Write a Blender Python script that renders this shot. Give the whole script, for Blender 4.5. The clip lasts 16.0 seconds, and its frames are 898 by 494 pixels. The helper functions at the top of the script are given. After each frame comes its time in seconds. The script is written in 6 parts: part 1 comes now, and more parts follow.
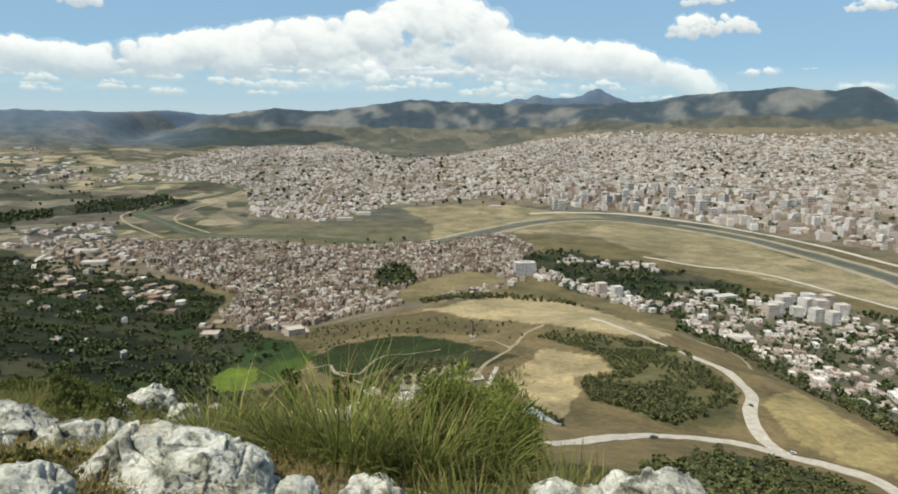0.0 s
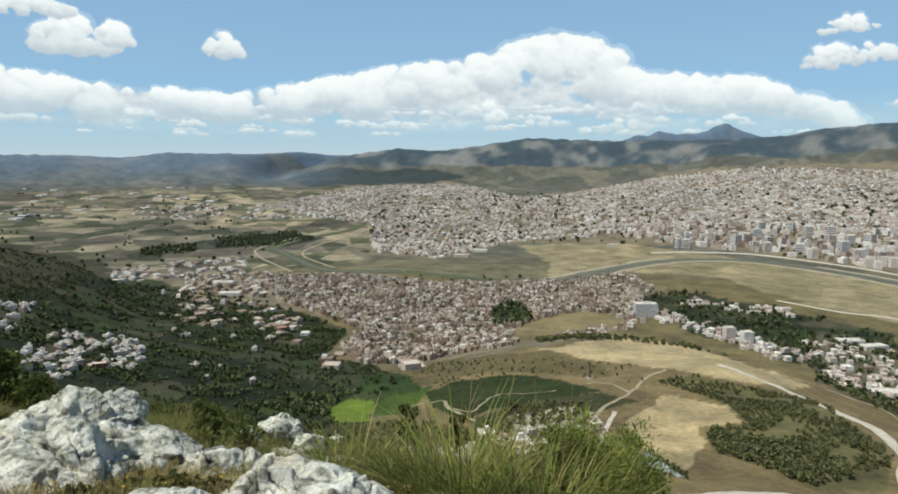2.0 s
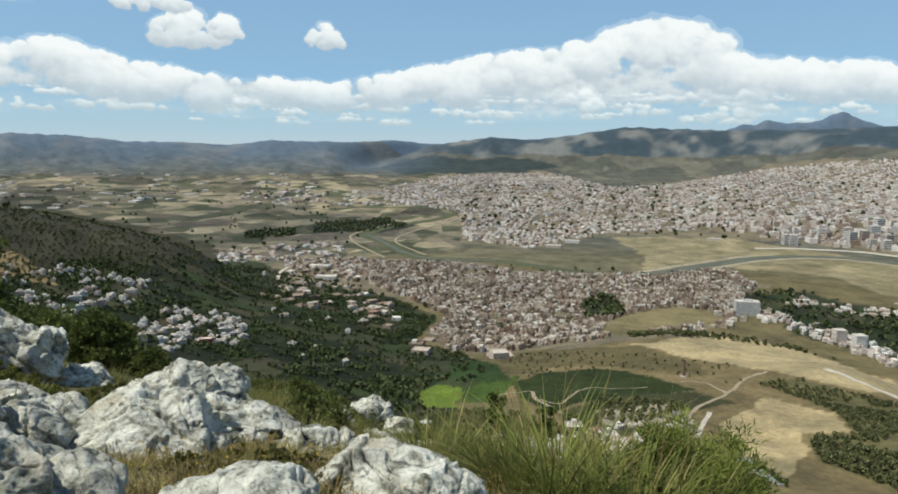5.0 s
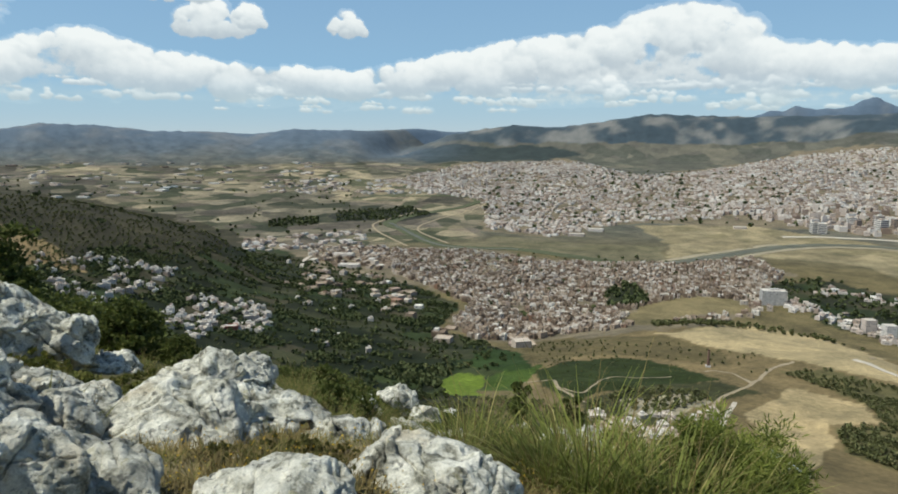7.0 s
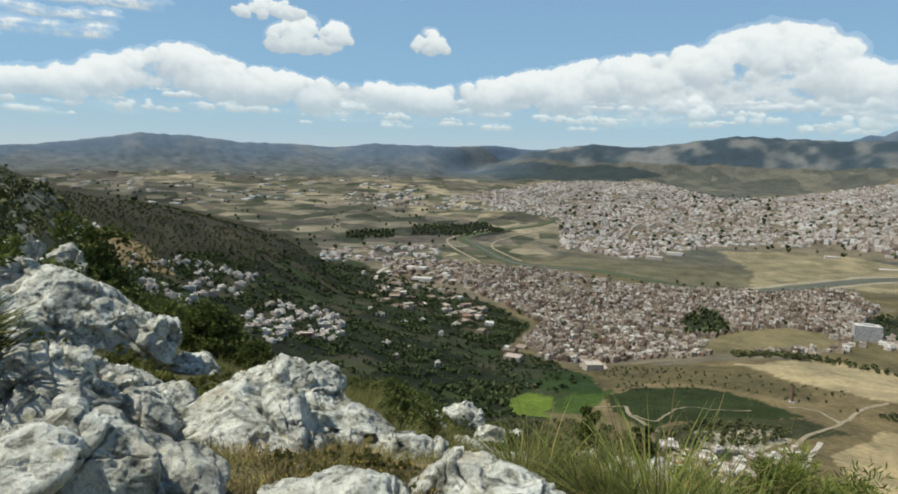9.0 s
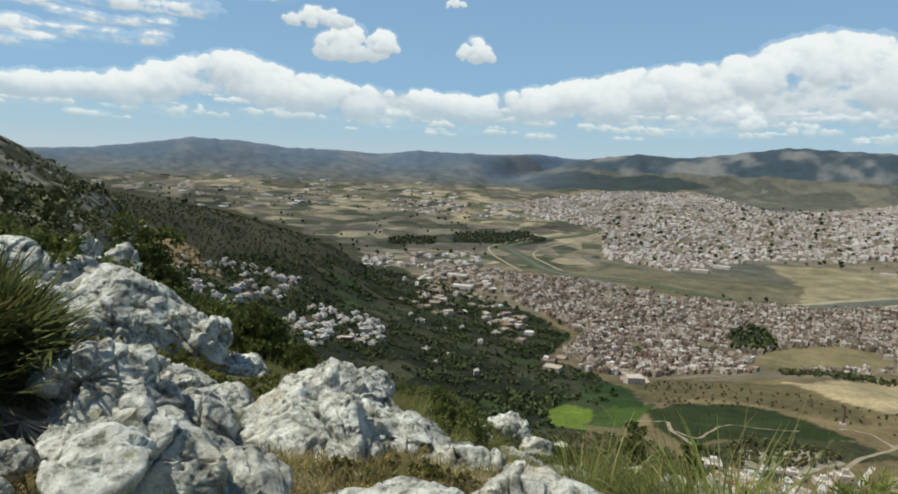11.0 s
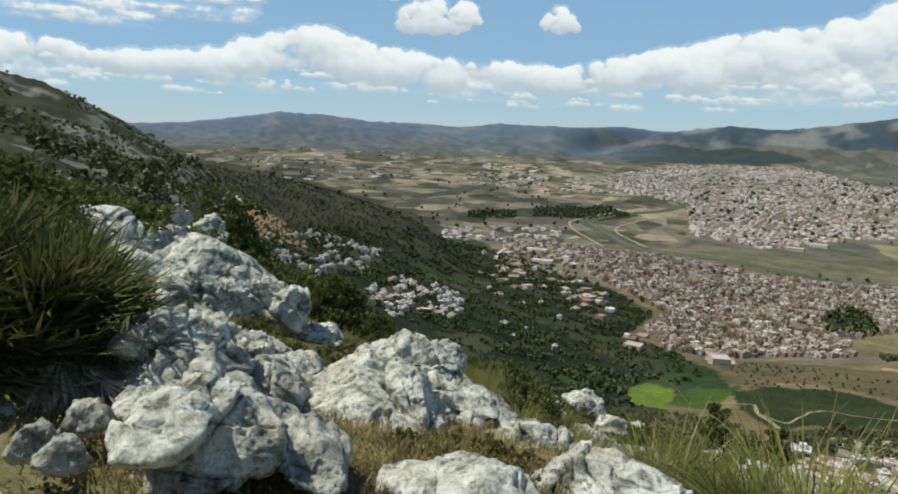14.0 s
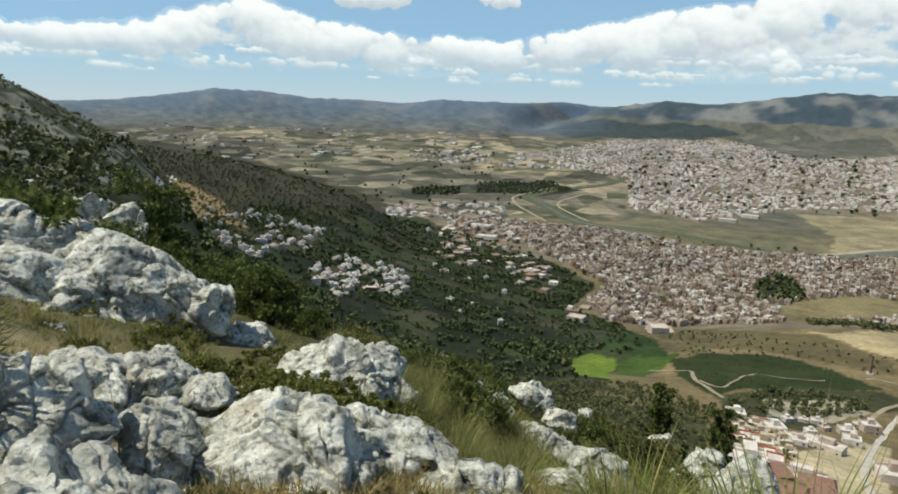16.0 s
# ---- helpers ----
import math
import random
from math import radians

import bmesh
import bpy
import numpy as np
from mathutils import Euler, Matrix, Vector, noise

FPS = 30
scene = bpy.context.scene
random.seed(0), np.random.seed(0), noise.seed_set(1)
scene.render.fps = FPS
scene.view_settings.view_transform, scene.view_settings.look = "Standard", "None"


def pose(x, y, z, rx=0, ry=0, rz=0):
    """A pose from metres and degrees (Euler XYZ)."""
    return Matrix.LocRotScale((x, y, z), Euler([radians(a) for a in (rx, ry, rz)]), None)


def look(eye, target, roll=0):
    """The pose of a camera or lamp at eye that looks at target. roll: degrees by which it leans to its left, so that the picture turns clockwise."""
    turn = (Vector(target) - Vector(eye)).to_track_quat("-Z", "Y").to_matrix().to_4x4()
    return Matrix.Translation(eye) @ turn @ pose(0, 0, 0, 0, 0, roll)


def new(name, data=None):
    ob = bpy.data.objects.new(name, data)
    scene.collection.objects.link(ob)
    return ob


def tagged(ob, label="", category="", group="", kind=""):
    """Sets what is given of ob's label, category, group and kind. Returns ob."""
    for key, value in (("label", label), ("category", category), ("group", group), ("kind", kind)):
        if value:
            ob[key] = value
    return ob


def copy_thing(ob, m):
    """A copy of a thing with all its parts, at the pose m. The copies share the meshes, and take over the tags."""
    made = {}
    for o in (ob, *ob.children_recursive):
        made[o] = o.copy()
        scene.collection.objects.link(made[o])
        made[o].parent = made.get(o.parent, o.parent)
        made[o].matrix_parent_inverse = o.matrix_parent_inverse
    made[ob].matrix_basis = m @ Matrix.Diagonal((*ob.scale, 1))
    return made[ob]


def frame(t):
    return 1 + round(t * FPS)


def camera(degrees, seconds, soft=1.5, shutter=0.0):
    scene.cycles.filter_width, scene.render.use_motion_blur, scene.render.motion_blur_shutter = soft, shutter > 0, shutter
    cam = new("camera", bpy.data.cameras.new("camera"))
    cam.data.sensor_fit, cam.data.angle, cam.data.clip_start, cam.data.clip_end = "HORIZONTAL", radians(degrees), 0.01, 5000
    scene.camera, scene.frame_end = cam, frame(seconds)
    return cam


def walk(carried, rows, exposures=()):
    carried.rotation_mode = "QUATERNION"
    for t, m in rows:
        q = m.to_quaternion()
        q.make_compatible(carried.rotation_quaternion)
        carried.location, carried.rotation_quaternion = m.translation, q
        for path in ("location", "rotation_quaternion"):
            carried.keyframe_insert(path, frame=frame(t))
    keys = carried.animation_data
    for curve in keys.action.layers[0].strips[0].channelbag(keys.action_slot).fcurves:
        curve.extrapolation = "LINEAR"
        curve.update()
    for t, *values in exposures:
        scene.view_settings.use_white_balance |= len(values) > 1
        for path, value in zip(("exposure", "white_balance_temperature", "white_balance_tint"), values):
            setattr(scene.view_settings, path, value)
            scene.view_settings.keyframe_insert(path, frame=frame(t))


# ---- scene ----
EXPOSURES = [(0.0, 0.06, 6480, 6), (1.5, 0.04, 6330, 6), (3.5, 0.02, 6280, 6), (7.0, -0.06, 6280, 6), (11.5, -0.10, 6280, 6), (13.5, -0.10, 6280, 6), (14.5, -0.04, 6250, 6), (16.0, 0.05, 6380, 6)]
cam = camera(67.17, 16.0, 1.8)
PATH = [
    (0.0, pose(0.006, -0.005, 1.596, 79.71, -0.53, 1.43)),
    (0.5, pose(-0.028, 0.059, 1.588, 80.84, 0.12, 3.92)),
    (1.0, pose(0.002, -0.087, 1.669, 82.28, 0.07, 7.24)),
    (1.5, pose(-0.022, -0.065, 1.663, 82.92, 0.06, 9.56)),
    (2.0, pose(-0.036, -0.048, 1.654, 82.85, 0.09, 11.27)),
    (2.5, pose(-0.049, -0.040, 1.655, 82.64, 0.10, 12.86)),
    (3.0, pose(-0.063, -0.042, 1.645, 82.48, 0.19, 14.32)),
    (3.5, pose(-0.072, -0.030, 1.640, 82.54, 0.67, 16.92)),
    (6.0, pose(-0.093, -0.007, 1.640, 81.10, -0.01, 19.85)),
    (6.5, pose(-0.112, 0.001, 1.634, 80.68, 0.29, 20.63)),
    (7.0, pose(-0.164, 0.037, 1.636, 80.92, -0.06, 20.96)),
    (7.5, pose(-0.226, 0.079, 1.637, 80.99, -0.07, 20.27)),
    (8.0, pose(-0.232, 0.081, 1.639, 81.54, -0.57, 23.40)),
    (8.5, pose(-0.190, 0.084, 1.646, 81.69, -1.31, 26.89)),
    (9.0, pose(-0.159, 0.069, 1.650, 82.23, -1.45, 27.45)),
    (11.5, pose(-0.338, 0.093, 1.624, 82.92, -1.74, 32.75)),
    (12.0, pose(-0.337, 0.094, 1.630, 82.99, -1.44, 34.48)),
    (12.5, pose(-0.333, 0.115, 1.629, 83.24, -2.59, 35.65)),
    (13.0, pose(-0.308, 0.113, 1.629, 82.61, -2.05, 36.06)),
    (13.5, pose(-0.304, 0.145, 1.619, 81.49, -1.84, 36.46)),
    (14.0, pose(-0.304, 0.198, 1.611, 80.29, -1.99, 37.85)),
    (14.5, pose(-0.450, 0.354, 1.608, 80.34, -1.82, 34.69)),
    (15.0, pose(-0.568, 0.484, 1.660, 81.53, -1.75, 30.31)),
    (15.5, pose(-0.632, 0.659, 1.664, 80.11, -1.53, 30.77)),
    (16.0, pose(-0.651, 0.828, 1.684, 78.49, -1.68, 33.04)),
]
walk(cam, PATH, EXPOSURES)

# ---- light ----
SUN_BEARING, SUN_HEIGHT = 126.0, 62.0      # degrees to the left of +y, degrees above the horizon
world = bpy.data.worlds.new("sky")
scene.world = world
world.use_nodes = True
wn, wl = world.node_tree.nodes, world.node_tree.links
sky = wn.new("ShaderNodeTexSky")
sky.sky_type, sky.sun_disc = "NISHITA", False
sky.sun_elevation, sky.sun_rotation = radians(SUN_HEIGHT), radians(-SUN_BEARING)
sky.altitude, sky.air_density, sky.dust_density, sky.ozone_density = 400, 1.0, 0.05, 2.5
wn["Background"].inputs["Strength"].default_value = 0.105
tint = wn.new("ShaderNodeMix")
tint.data_type, tint.blend_type = "RGBA", "MULTIPLY"
tint.inputs[0].default_value, tint.inputs[7].default_value = 1.0, (0.98, 1.0, 0.96, 1)
wl.new(sky.outputs["Color"], tint.inputs[6])
wl.new(tint.outputs[2], wn["Background"].inputs["Color"])

sun = new("sun", bpy.data.lights.new("sun", "SUN"))
sun.data.energy, sun.data.angle, sun.data.color = 4.2, radians(0.6), (1.0, 0.955, 0.84)
sb, se = radians(SUN_BEARING), radians(SUN_HEIGHT)
sun.matrix_world = look((-math.sin(sb) * math.cos(se) * 50, math.cos(sb) * math.cos(se) * 50, math.sin(se) * 50), (0, 0, 0))

# ---- number tools ----
rng = np.random.default_rng(7)


def smooth(a, b, x):
    t = np.clip((np.asarray(x, float) - a) / (b - a), 0, 1)
    return t * t * (3 - 2 * t)


TABLE = np.random.default_rng(5).uniform(-1, 1, 65536).astype(np.float32)


def vnoise(p):
    """Smooth noise in -1..1 for rows of x, y, z (rows of x, y are taken as a plane)."""
    p = np.asarray(p, np.float32)
    i = np.floor(p)
    f = p - i
    i = i.astype(np.int32)
    u = f * f * (3 - 2 * f)
    x0, y0 = i[:, 0] * np.int32(73856093), i[:, 1] * np.int32(19349663)
    x1, y1 = x0 + np.int32(73856093), y0 + np.int32(19349663)
    ux, uy = u[:, 0], u[:, 1]

    def layer(z):
        a = TABLE[(x0 ^ y0 ^ z) & 65535]
        b = TABLE[(x1 ^ y0 ^ z) & 65535]
        c = TABLE[(x0 ^ y1 ^ z) & 65535]
        d = TABLE[(x1 ^ y1 ^ z) & 65535]
        a = a + (b - a) * ux
        return a + (c + (d - c) * ux - a) * uy

    if p.shape[1] == 2:
        return layer(np.int32(0))
    z0 = i[:, 2] * np.int32(83492791)
    low = layer(z0)
    return low + (layer(z0 + np.int32(83492791)) - low) * u[:, 2]


def fbm(p, octaves=4, gain=0.5):
    p = np.asarray(p, float)
    total, amp, norm = 0, 1.0, 0.0
    for k in range(octaves):
        total = total + amp * vnoise(p * 2.03**k + 17.3 * k)
        norm += amp
        amp *= gain
    return total / norm


def flat3(x, y, scale, shift=0.0):
    return np.stack([np.asarray(x, float) / scale + 31.7 * shift, np.asarray(y, float) / scale + 17.1 * shift], -1)


def where_on(mask, values_of, x, y, *more):
    """values_of(x, y, ...) where the mask holds, nought elsewhere."""
    out = np.zeros(x.shape)
    k = np.flatnonzero(mask)
    if len(k):
        out[k] = values_of(x[k], y[k], *(m[k] for m in more))
    return out


# ---- the lie of the land: bearing in degrees to the left of +y, distance, height ----
REACH = [0, 8, 14, 30, 100, 250, 350, 450, 550, 700, 850, 1000, 1300, 1700, 2000, 2600, 3300, 4300, 4900, 6000]
FALL = {
    -36: [-6.3, -18, -60, -128, -163, -168, -215, -245, -262, -268, -270, -270, -270, -222, -150, -20, 30, 30],
    -24: [-6.3, -18, -60, -126, -157, -165, -182, -238, -258, -265, -270, -270, -270, -222, -150, -20, 30, 30],
    -12: [-6.2, -17.5, -60, -124, -156, -172, -180, -191, -240, -265, -270, -270, -270, -222, -150, -30, 30, 30],
    0: [-6.0, -17, -58, -120, -153, -173, -187, -199, -215, -266, -270, -270, -270, -224, -160, -130, -60, 0],
    12: [-5.4, -16, -55, -116, -148, -172, -188, -220, -258, -268, -270, -270, -270, -226, -165, -120, -60, 0],
    24: [-4.6, -14, -50, -112, -148, -180, -202, -225, -240, -252, -266, -270, -270, -228, -170, -95, -60, -40],
    36: [-3.4, -11, -42, -100, -135, -165, -185, -202, -214, -223, -240, -262, -265, -228, -170, -90, -60, -40],
    48: [-2.4, -8, -30, -75, -102, -125, -142, -156, -160, -160, -128, -235, -265, -228, -170, -90, -60, -40],
    58: [-1.3, -5, -13, -21, -15, -55, -95, -110, -105, -90, -70, -205, -265, -228, -170, -90, -60, -40],
    66: [-0.5, -3, -10, -3.5, 11.5, -18, -60, -80, -80, -70, -55, -190, -265, -228, -170, -90, -60, -40],
    74: [0.3, -1.5, -6, 5, 27, 10, -40, -60, -60, -50, -45, -180, -265, -228, -170, -90, -60, -40],
    110: [3.5, 9, 30, 70, 95, 100, 90, 60, 30, 0, -60, -160, -240, -220, -170, -90, -60, -40],
    180: [5.2, 11, 37, 80, 100, 105, 95, 70, 40, 0, -60, -160, -240, -220, -170, -90, -60, -40],
    260: [0.5, 1, 2, 0, -20, -40, -60, -80, -100, -150, -200, -240, -260, -220, -160, -60, 0, 0],
}
RIDGE_NEAR = [(-36, 2.2), (-31.5, 1.95), (-29.6, 2.95), (-27.7, 2.65), (-24.7, 2.9), (-21.2, 2.72), (-17.5, 2.4), (-15, 1.95), (-10, 1.75), (-4, 1.7), (0.7, 1.8), (4.5, 2.0),
              (8.3, 1.42), (12, 0.95), (15.6, 1.12), (18.5, 0.75), (21.2, 0.25), (23.5, -0.6), (27, -1.4), (75, -1.6)]
RIDGE_FAR = [(-36, 0.5), (-13.5, 1.9), (-12, 2.3), (-10.5, 2.95), (-9.4, 2.35), (-8.2, 2.15), (-6.6, 2.3), (-5.7, 2.45), (-4.8, 2.1), (-4, 2.15), (-2.6, 1.5), (10, 0.5),
             (21.2, 0.6), (23.5, 0.83), (28.2, 0.67), (33.5, 0.78), (36.8, 0.38), (40.2, 0.56), (44.5, 0.6), (48.2, 0.98), (51.8, 1.09), (55.9, 0.41), (59, 0.0), (62.2, -0.17), (75, -0.3)]
SPUR = [(34, -10.5), (38, -8.6), (42.4, -6.85), (46.2, -5.75), (49, -4.9), (51.3, -4.45), (53.5, -3.75), (56.5, -3.5), (60, -3.1), (66, -2.7), (80, -2.5)]
EYE_Z = 1.6
_az = np.arange(-36, 324.01, 0.5)
_lr = np.linspace(0, math.log(6001), 420)


def _base_grid():
    keys = sorted(FALL)
    cols = []
    for k in keys:
        a = radians(k)
        edge = 8 * (0.15 * math.sin(a) - 0.37 * math.cos(a))
        z = np.array([0.0, edge, *FALL[k]])
        cols.append(np.interp(np.exp(_lr) - 1, REACH, z))
    cols = np.array(cols + [cols[0]])
    keys = np.array(keys + [324.0])
    g = np.stack([np.interp(_az, keys, cols[:, j]) for j in range(len(_lr))], 1)
    for _ in range(3):
        g = np.concatenate([g[-9:-1], g, g[1:9]], 0)
        kern = np.array([1, 4, 6, 4, 1]) / 16.0
        for _ in range(2):
            g = np.apply_along_axis(lambda v: np.convolve(np.pad(v, 2, mode="edge"), kern, "valid"), 0, g)
        g = g[8:-8]
    r = np.exp(_lr) - 1
    soft = np.apply_along_axis(lambda v: np.convolve(np.pad(v, 3, mode="edge"), np.array([1, 3, 5, 6, 5, 3, 1]) / 24.0, "valid"), 1, g)
    return np.where(r > 9, soft, g)


_grid = _base_grid()


def height(x, y):
    """Height of the ground at x, y."""
    x, y = np.atleast_1d(np.asarray(x, float)), np.atleast_1d(np.asarray(y, float))
    r = np.hypot(x, y)
    az = np.degrees(np.arctan2(-x, y))
    az = np.where(az < -36, az + 360, az)
    fa, fr = (az + 36) / 0.5, np.log1p(r) / (_lr[1] - _lr[0])
    i = np.clip(fa.astype(int), 0, len(_az) - 2)
    j = np.clip(fr.astype(int), 0, len(_lr) - 2)
    u, v = fa - i, fr - j
    z = (_grid[i, j] * (1 - u) + _grid[i + 1, j] * u) * (1 - v) + (_grid[i, j + 1] * (1 - u) + _grid[i + 1, j + 1] * u) * v
    z = np.where(r < 13, z + (np.minimum(0.34, 0.64 - 0.03 * x - 0.32 * y + 0.22 * np.exp(-((x + 1.9) ** 2 + (y - 3.1) ** 2) / 1.3)) - 0.27 * np.maximum(y - 3.9, 0) * smooth(-2.8, -0.6, x) - 0.26 * np.clip(y - 4.4, 0, 5.5) * smooth(-5.6, -3.4, x) * smooth(-0.2, -2.0, x) - 0.42 * np.exp(-((x + 7.6) ** 2 + (y - 5.3) ** 2) / 9.0) - z) * (1 - smooth(7, 13, r)), z)
    # uneven ground: hummocks close by, gullies and swells further off
    z += where_on(r < 40, lambda x, y, r: (1 - smooth(12, 40, r)) * 0.10 * fbm(flat3(x, y, 0.9), 4) * smooth(0.4, 1.5, r), x, y, r)
    z += where_on(r > 20, lambda x, y, r: smooth(20, 120, r) * (1 - 0.75 * smooth(800, 1100, r)) * (np.minimum(r * 0.012, 5.5) * fbm(flat3(x, y, 70.0), 4) + 0.6 * fbm(flat3(x, y, 8.0), 3)), x, y, r)
    z += where_on((az > 54) & (az < 140) & (r > 40) & (r < 600), crags, x, y, r, az)
    k = np.flatnonzero((az > 34) & (az < 80) & (r > 800) & (r < 1900))
    if len(k):
        z[k] = spur(x[k], y[k], r[k], az[k], z[k])
    z += where_on(r > 1900, lambda x, y, r: smooth(1900, 3000, r) * 16 * fbm(flat3(x, y, 420.0), 4), x, y, r)
    k = np.flatnonzero((az < 180) & (r > 3500))
    if len(k):
        z[k] = ranges(x[k], y[k], r[k], az[k], z[k])
    return z


def crags(x, y, r, az):
    share = smooth(54, 62, az) * (1 - smooth(100, 140, az)) * smooth(40, 110, r) * (1 - smooth(420, 600, r))
    return share * (5.0 * (np.abs(fbm(flat3(x, y, 26.0), 5)) - 0.25) + 1.6 * np.abs(fbm(flat3(x, y, 6.0), 4)))


def spur(x, y, r, az, z):
    """The dark spur behind the village."""
    top = EYE_Z + 1300 * np.tan(np.radians(np.interp(az, *zip(*SPUR)))) + 2.5 * fbm(flat3(x, y, 60.0), 3)
    near = np.exp(-(((r - 1300) / np.where(r < 1300, 270, 120)) ** 2))
    return np.maximum(z, z + (top - z) * near * smooth(34, 42, az))


def ranges(x, y, r, az, z):
    """The two ranges that close the view."""
    n1 = fbm(flat3(x, y, 260.0), 5)
    top1 = EYE_Z + 4480 * np.tan(np.radians(np.interp(az, *zip(*RIDGE_NEAR)))) + 9 * fbm(flat3(az, 0 * az, 0.6), 3)
    far = 4790 - 370 * smooth(20, 29, az)
    top2 = EYE_Z + far * np.tan(np.radians(np.interp(az, *zip(*RIDGE_FAR)))) + (8 + 8 * (1 - smooth(-6, 0, az))) * fbm(flat3(az, 0 * az, 0.5, 4.0), 4)
    b1 = np.exp(-(((r - 4480) / np.where(r < 4480, 300, 140)) ** 2))
    b2 = np.exp(-(((r - far) / np.where(r < far, 130 + 250 * smooth(25, 30, az), 90)) ** 2))
    z1 = z + (top1 - z) * b1 + 34 * n1 * b1 * (1 - b1) * 4
    z2 = z + (top2 - z) * b2 + (9 + 9 * smooth(25, 30, az)) * n1 * b2 * (1 - b2) * 4
    return np.maximum(z, np.maximum(z1, z2))


def ground(bearing, drop):
    """Where the line of sight from the lookout at that bearing and angle (up positive) first meets the ground."""
    bearing, drop = np.broadcast_arrays(np.atleast_1d(np.asarray(bearing, float)), np.atleast_1d(np.asarray(drop, float)))
    a, e = np.radians(bearing), np.radians(drop)
    rs = np.exp(np.linspace(math.log(25.0), math.log(4850.0), 900))
    sa, ca = np.sin(a)[:, None], np.cos(a)[:, None]
    z = height((-sa * rs).ravel(), (ca * rs).ravel()).reshape(len(a), -1)
    hit = z >= EYE_Z + rs[None] * np.tan(e)[:, None]
    out = np.where(hit.any(1), rs[hit.argmax(1)], 4800.0)
    x, y = -np.sin(a) * out, np.cos(a) * out
    return np.stack([x, y, height(x, y)], -1)


def inside(poly, u, v):
    """Whether points u, v lie in the polygon of corners (u, v)."""
    poly = np.asarray(poly, float)
    res = np.zeros(np.shape(u), bool)
    for (x0, y0), (x1, y1) in zip(poly, np.roll(poly, -1, 0)):
        cond = (y0 > v) != (y1 > v)
        res ^= cond & (u < (x1 - x0) * (v - y0) / (y1 - y0 + 1e-12) + x0)
    return res


# ---- mesh tools ----
def mesh_of(name, verts, faces, mats, smooth_it=False, index=None):
    me = bpy.data.meshes.new(name)
    verts, faces = np.asarray(verts, np.float32), np.asarray(faces, np.int32)
    k = faces.shape[1]
    me.vertices.add(len(verts))
    me.vertices.foreach_set("co", verts.ravel())
    me.loops.add(faces.size)
    me.loops.foreach_set("vertex_index", faces.ravel())
    me.polygons.add(len(faces))
    me.polygons.foreach_set("loop_start", np.arange(0, faces.size, k, dtype=np.int32))
    for m in mats if isinstance(mats, (list, tuple)) else [mats]:
        me.materials.append(m)
    if index is not None:
        me.polygons.foreach_set("material_index", np.asarray(index, np.int32))
    me.polygons.foreach_set("use_smooth", np.full(len(faces), smooth_it))
    me.update(calc_edges=True)
    me.validate()
    return me


def paint(me, name, values):
    """A colour for every vertex: land cover with far haze in it, contrast, or cloud."""
    at = me.color_attributes.new(name, "FLOAT_COLOR", "POINT")
    at.data.foreach_set("color", np.asarray(values, np.float32).ravel())


def part(name, me, parent, label="", m=None):
    ob = new(name, me)
    ob.parent = parent
    if m is not None:
        ob.matrix_basis = m
    if label:
        tagged(ob, label)
    return ob


def thing(name, label, category, group="", me=None, m=None, kind=""):
    ob = new(name, me)
    if m is not None:
        ob.matrix_basis = m
    return tagged(ob, label, category, group, kind)


BOX_F = np.array([[0, 1, 2, 3], [7, 6, 5, 4], [0, 4, 5, 1], [1, 5, 6, 2], [2, 6, 7, 3], [3, 7, 4, 0]])[:, ::-1]


def box(x0, y0, z0, x1, y1, z1):
    v = np.array([[x0, y0, z0], [x1, y0, z0], [x1, y1, z0], [x0, y1, z0], [x0, y0, z1], [x1, y0, z1], [x1, y1, z1], [x0, y1, z1]], float)
    return v, BOX_F


def joined(pieces):
    vs, fs, n = [], [], 0
    for v, f in pieces:
        vs.append(v)
        fs.append(np.asarray(f) + n)
        n += len(v)
    return np.concatenate(vs), np.concatenate(fs)

# ---- materials ----
def material(name, rough=0.9):
    m = bpy.data.materials.new(name)
    m.use_nodes = True
    nt = m.node_tree
    b = nt.nodes["Principled BSDF"]
    b.inputs["Roughness"].default_value = rough
    b.inputs["Specular IOR Level"].default_value = 0.12
    return m, nt, b


def node(nt, kind, **values):
    n = nt.nodes.new(kind)
    for k, v in values.items():
        n.inputs[k.replace("_", " ")].default_value = v
    return n


def ramp(nt, source, stops):
    n = nt.nodes.new("ShaderNodeValToRGB")
    e = n.color_ramp.elements
    while len(e) < len(stops):
        e.new(0.5)
    for el, (p, c) in zip(e, stops):
        el.position = p
        el.color = (*c, 1) if len(c) == 3 else c
    nt.links.new(source, n.inputs[0])
    return n.outputs[0]


def blend(nt, fac, a, b, mode="MIX"):
    n = nt.nodes.new("ShaderNodeMix")
    n.data_type, n.blend_type = "RGBA", mode
    for sock, v in ((n.inputs[0], fac), (n.inputs[6], a), (n.inputs[7], b)):
        if isinstance(v, (int, float)):
            sock.default_value = v
        elif isinstance(v, tuple):
            sock.default_value = (*v, 1)
        else:
            nt.links.new(v, sock)
    return n.outputs[2]


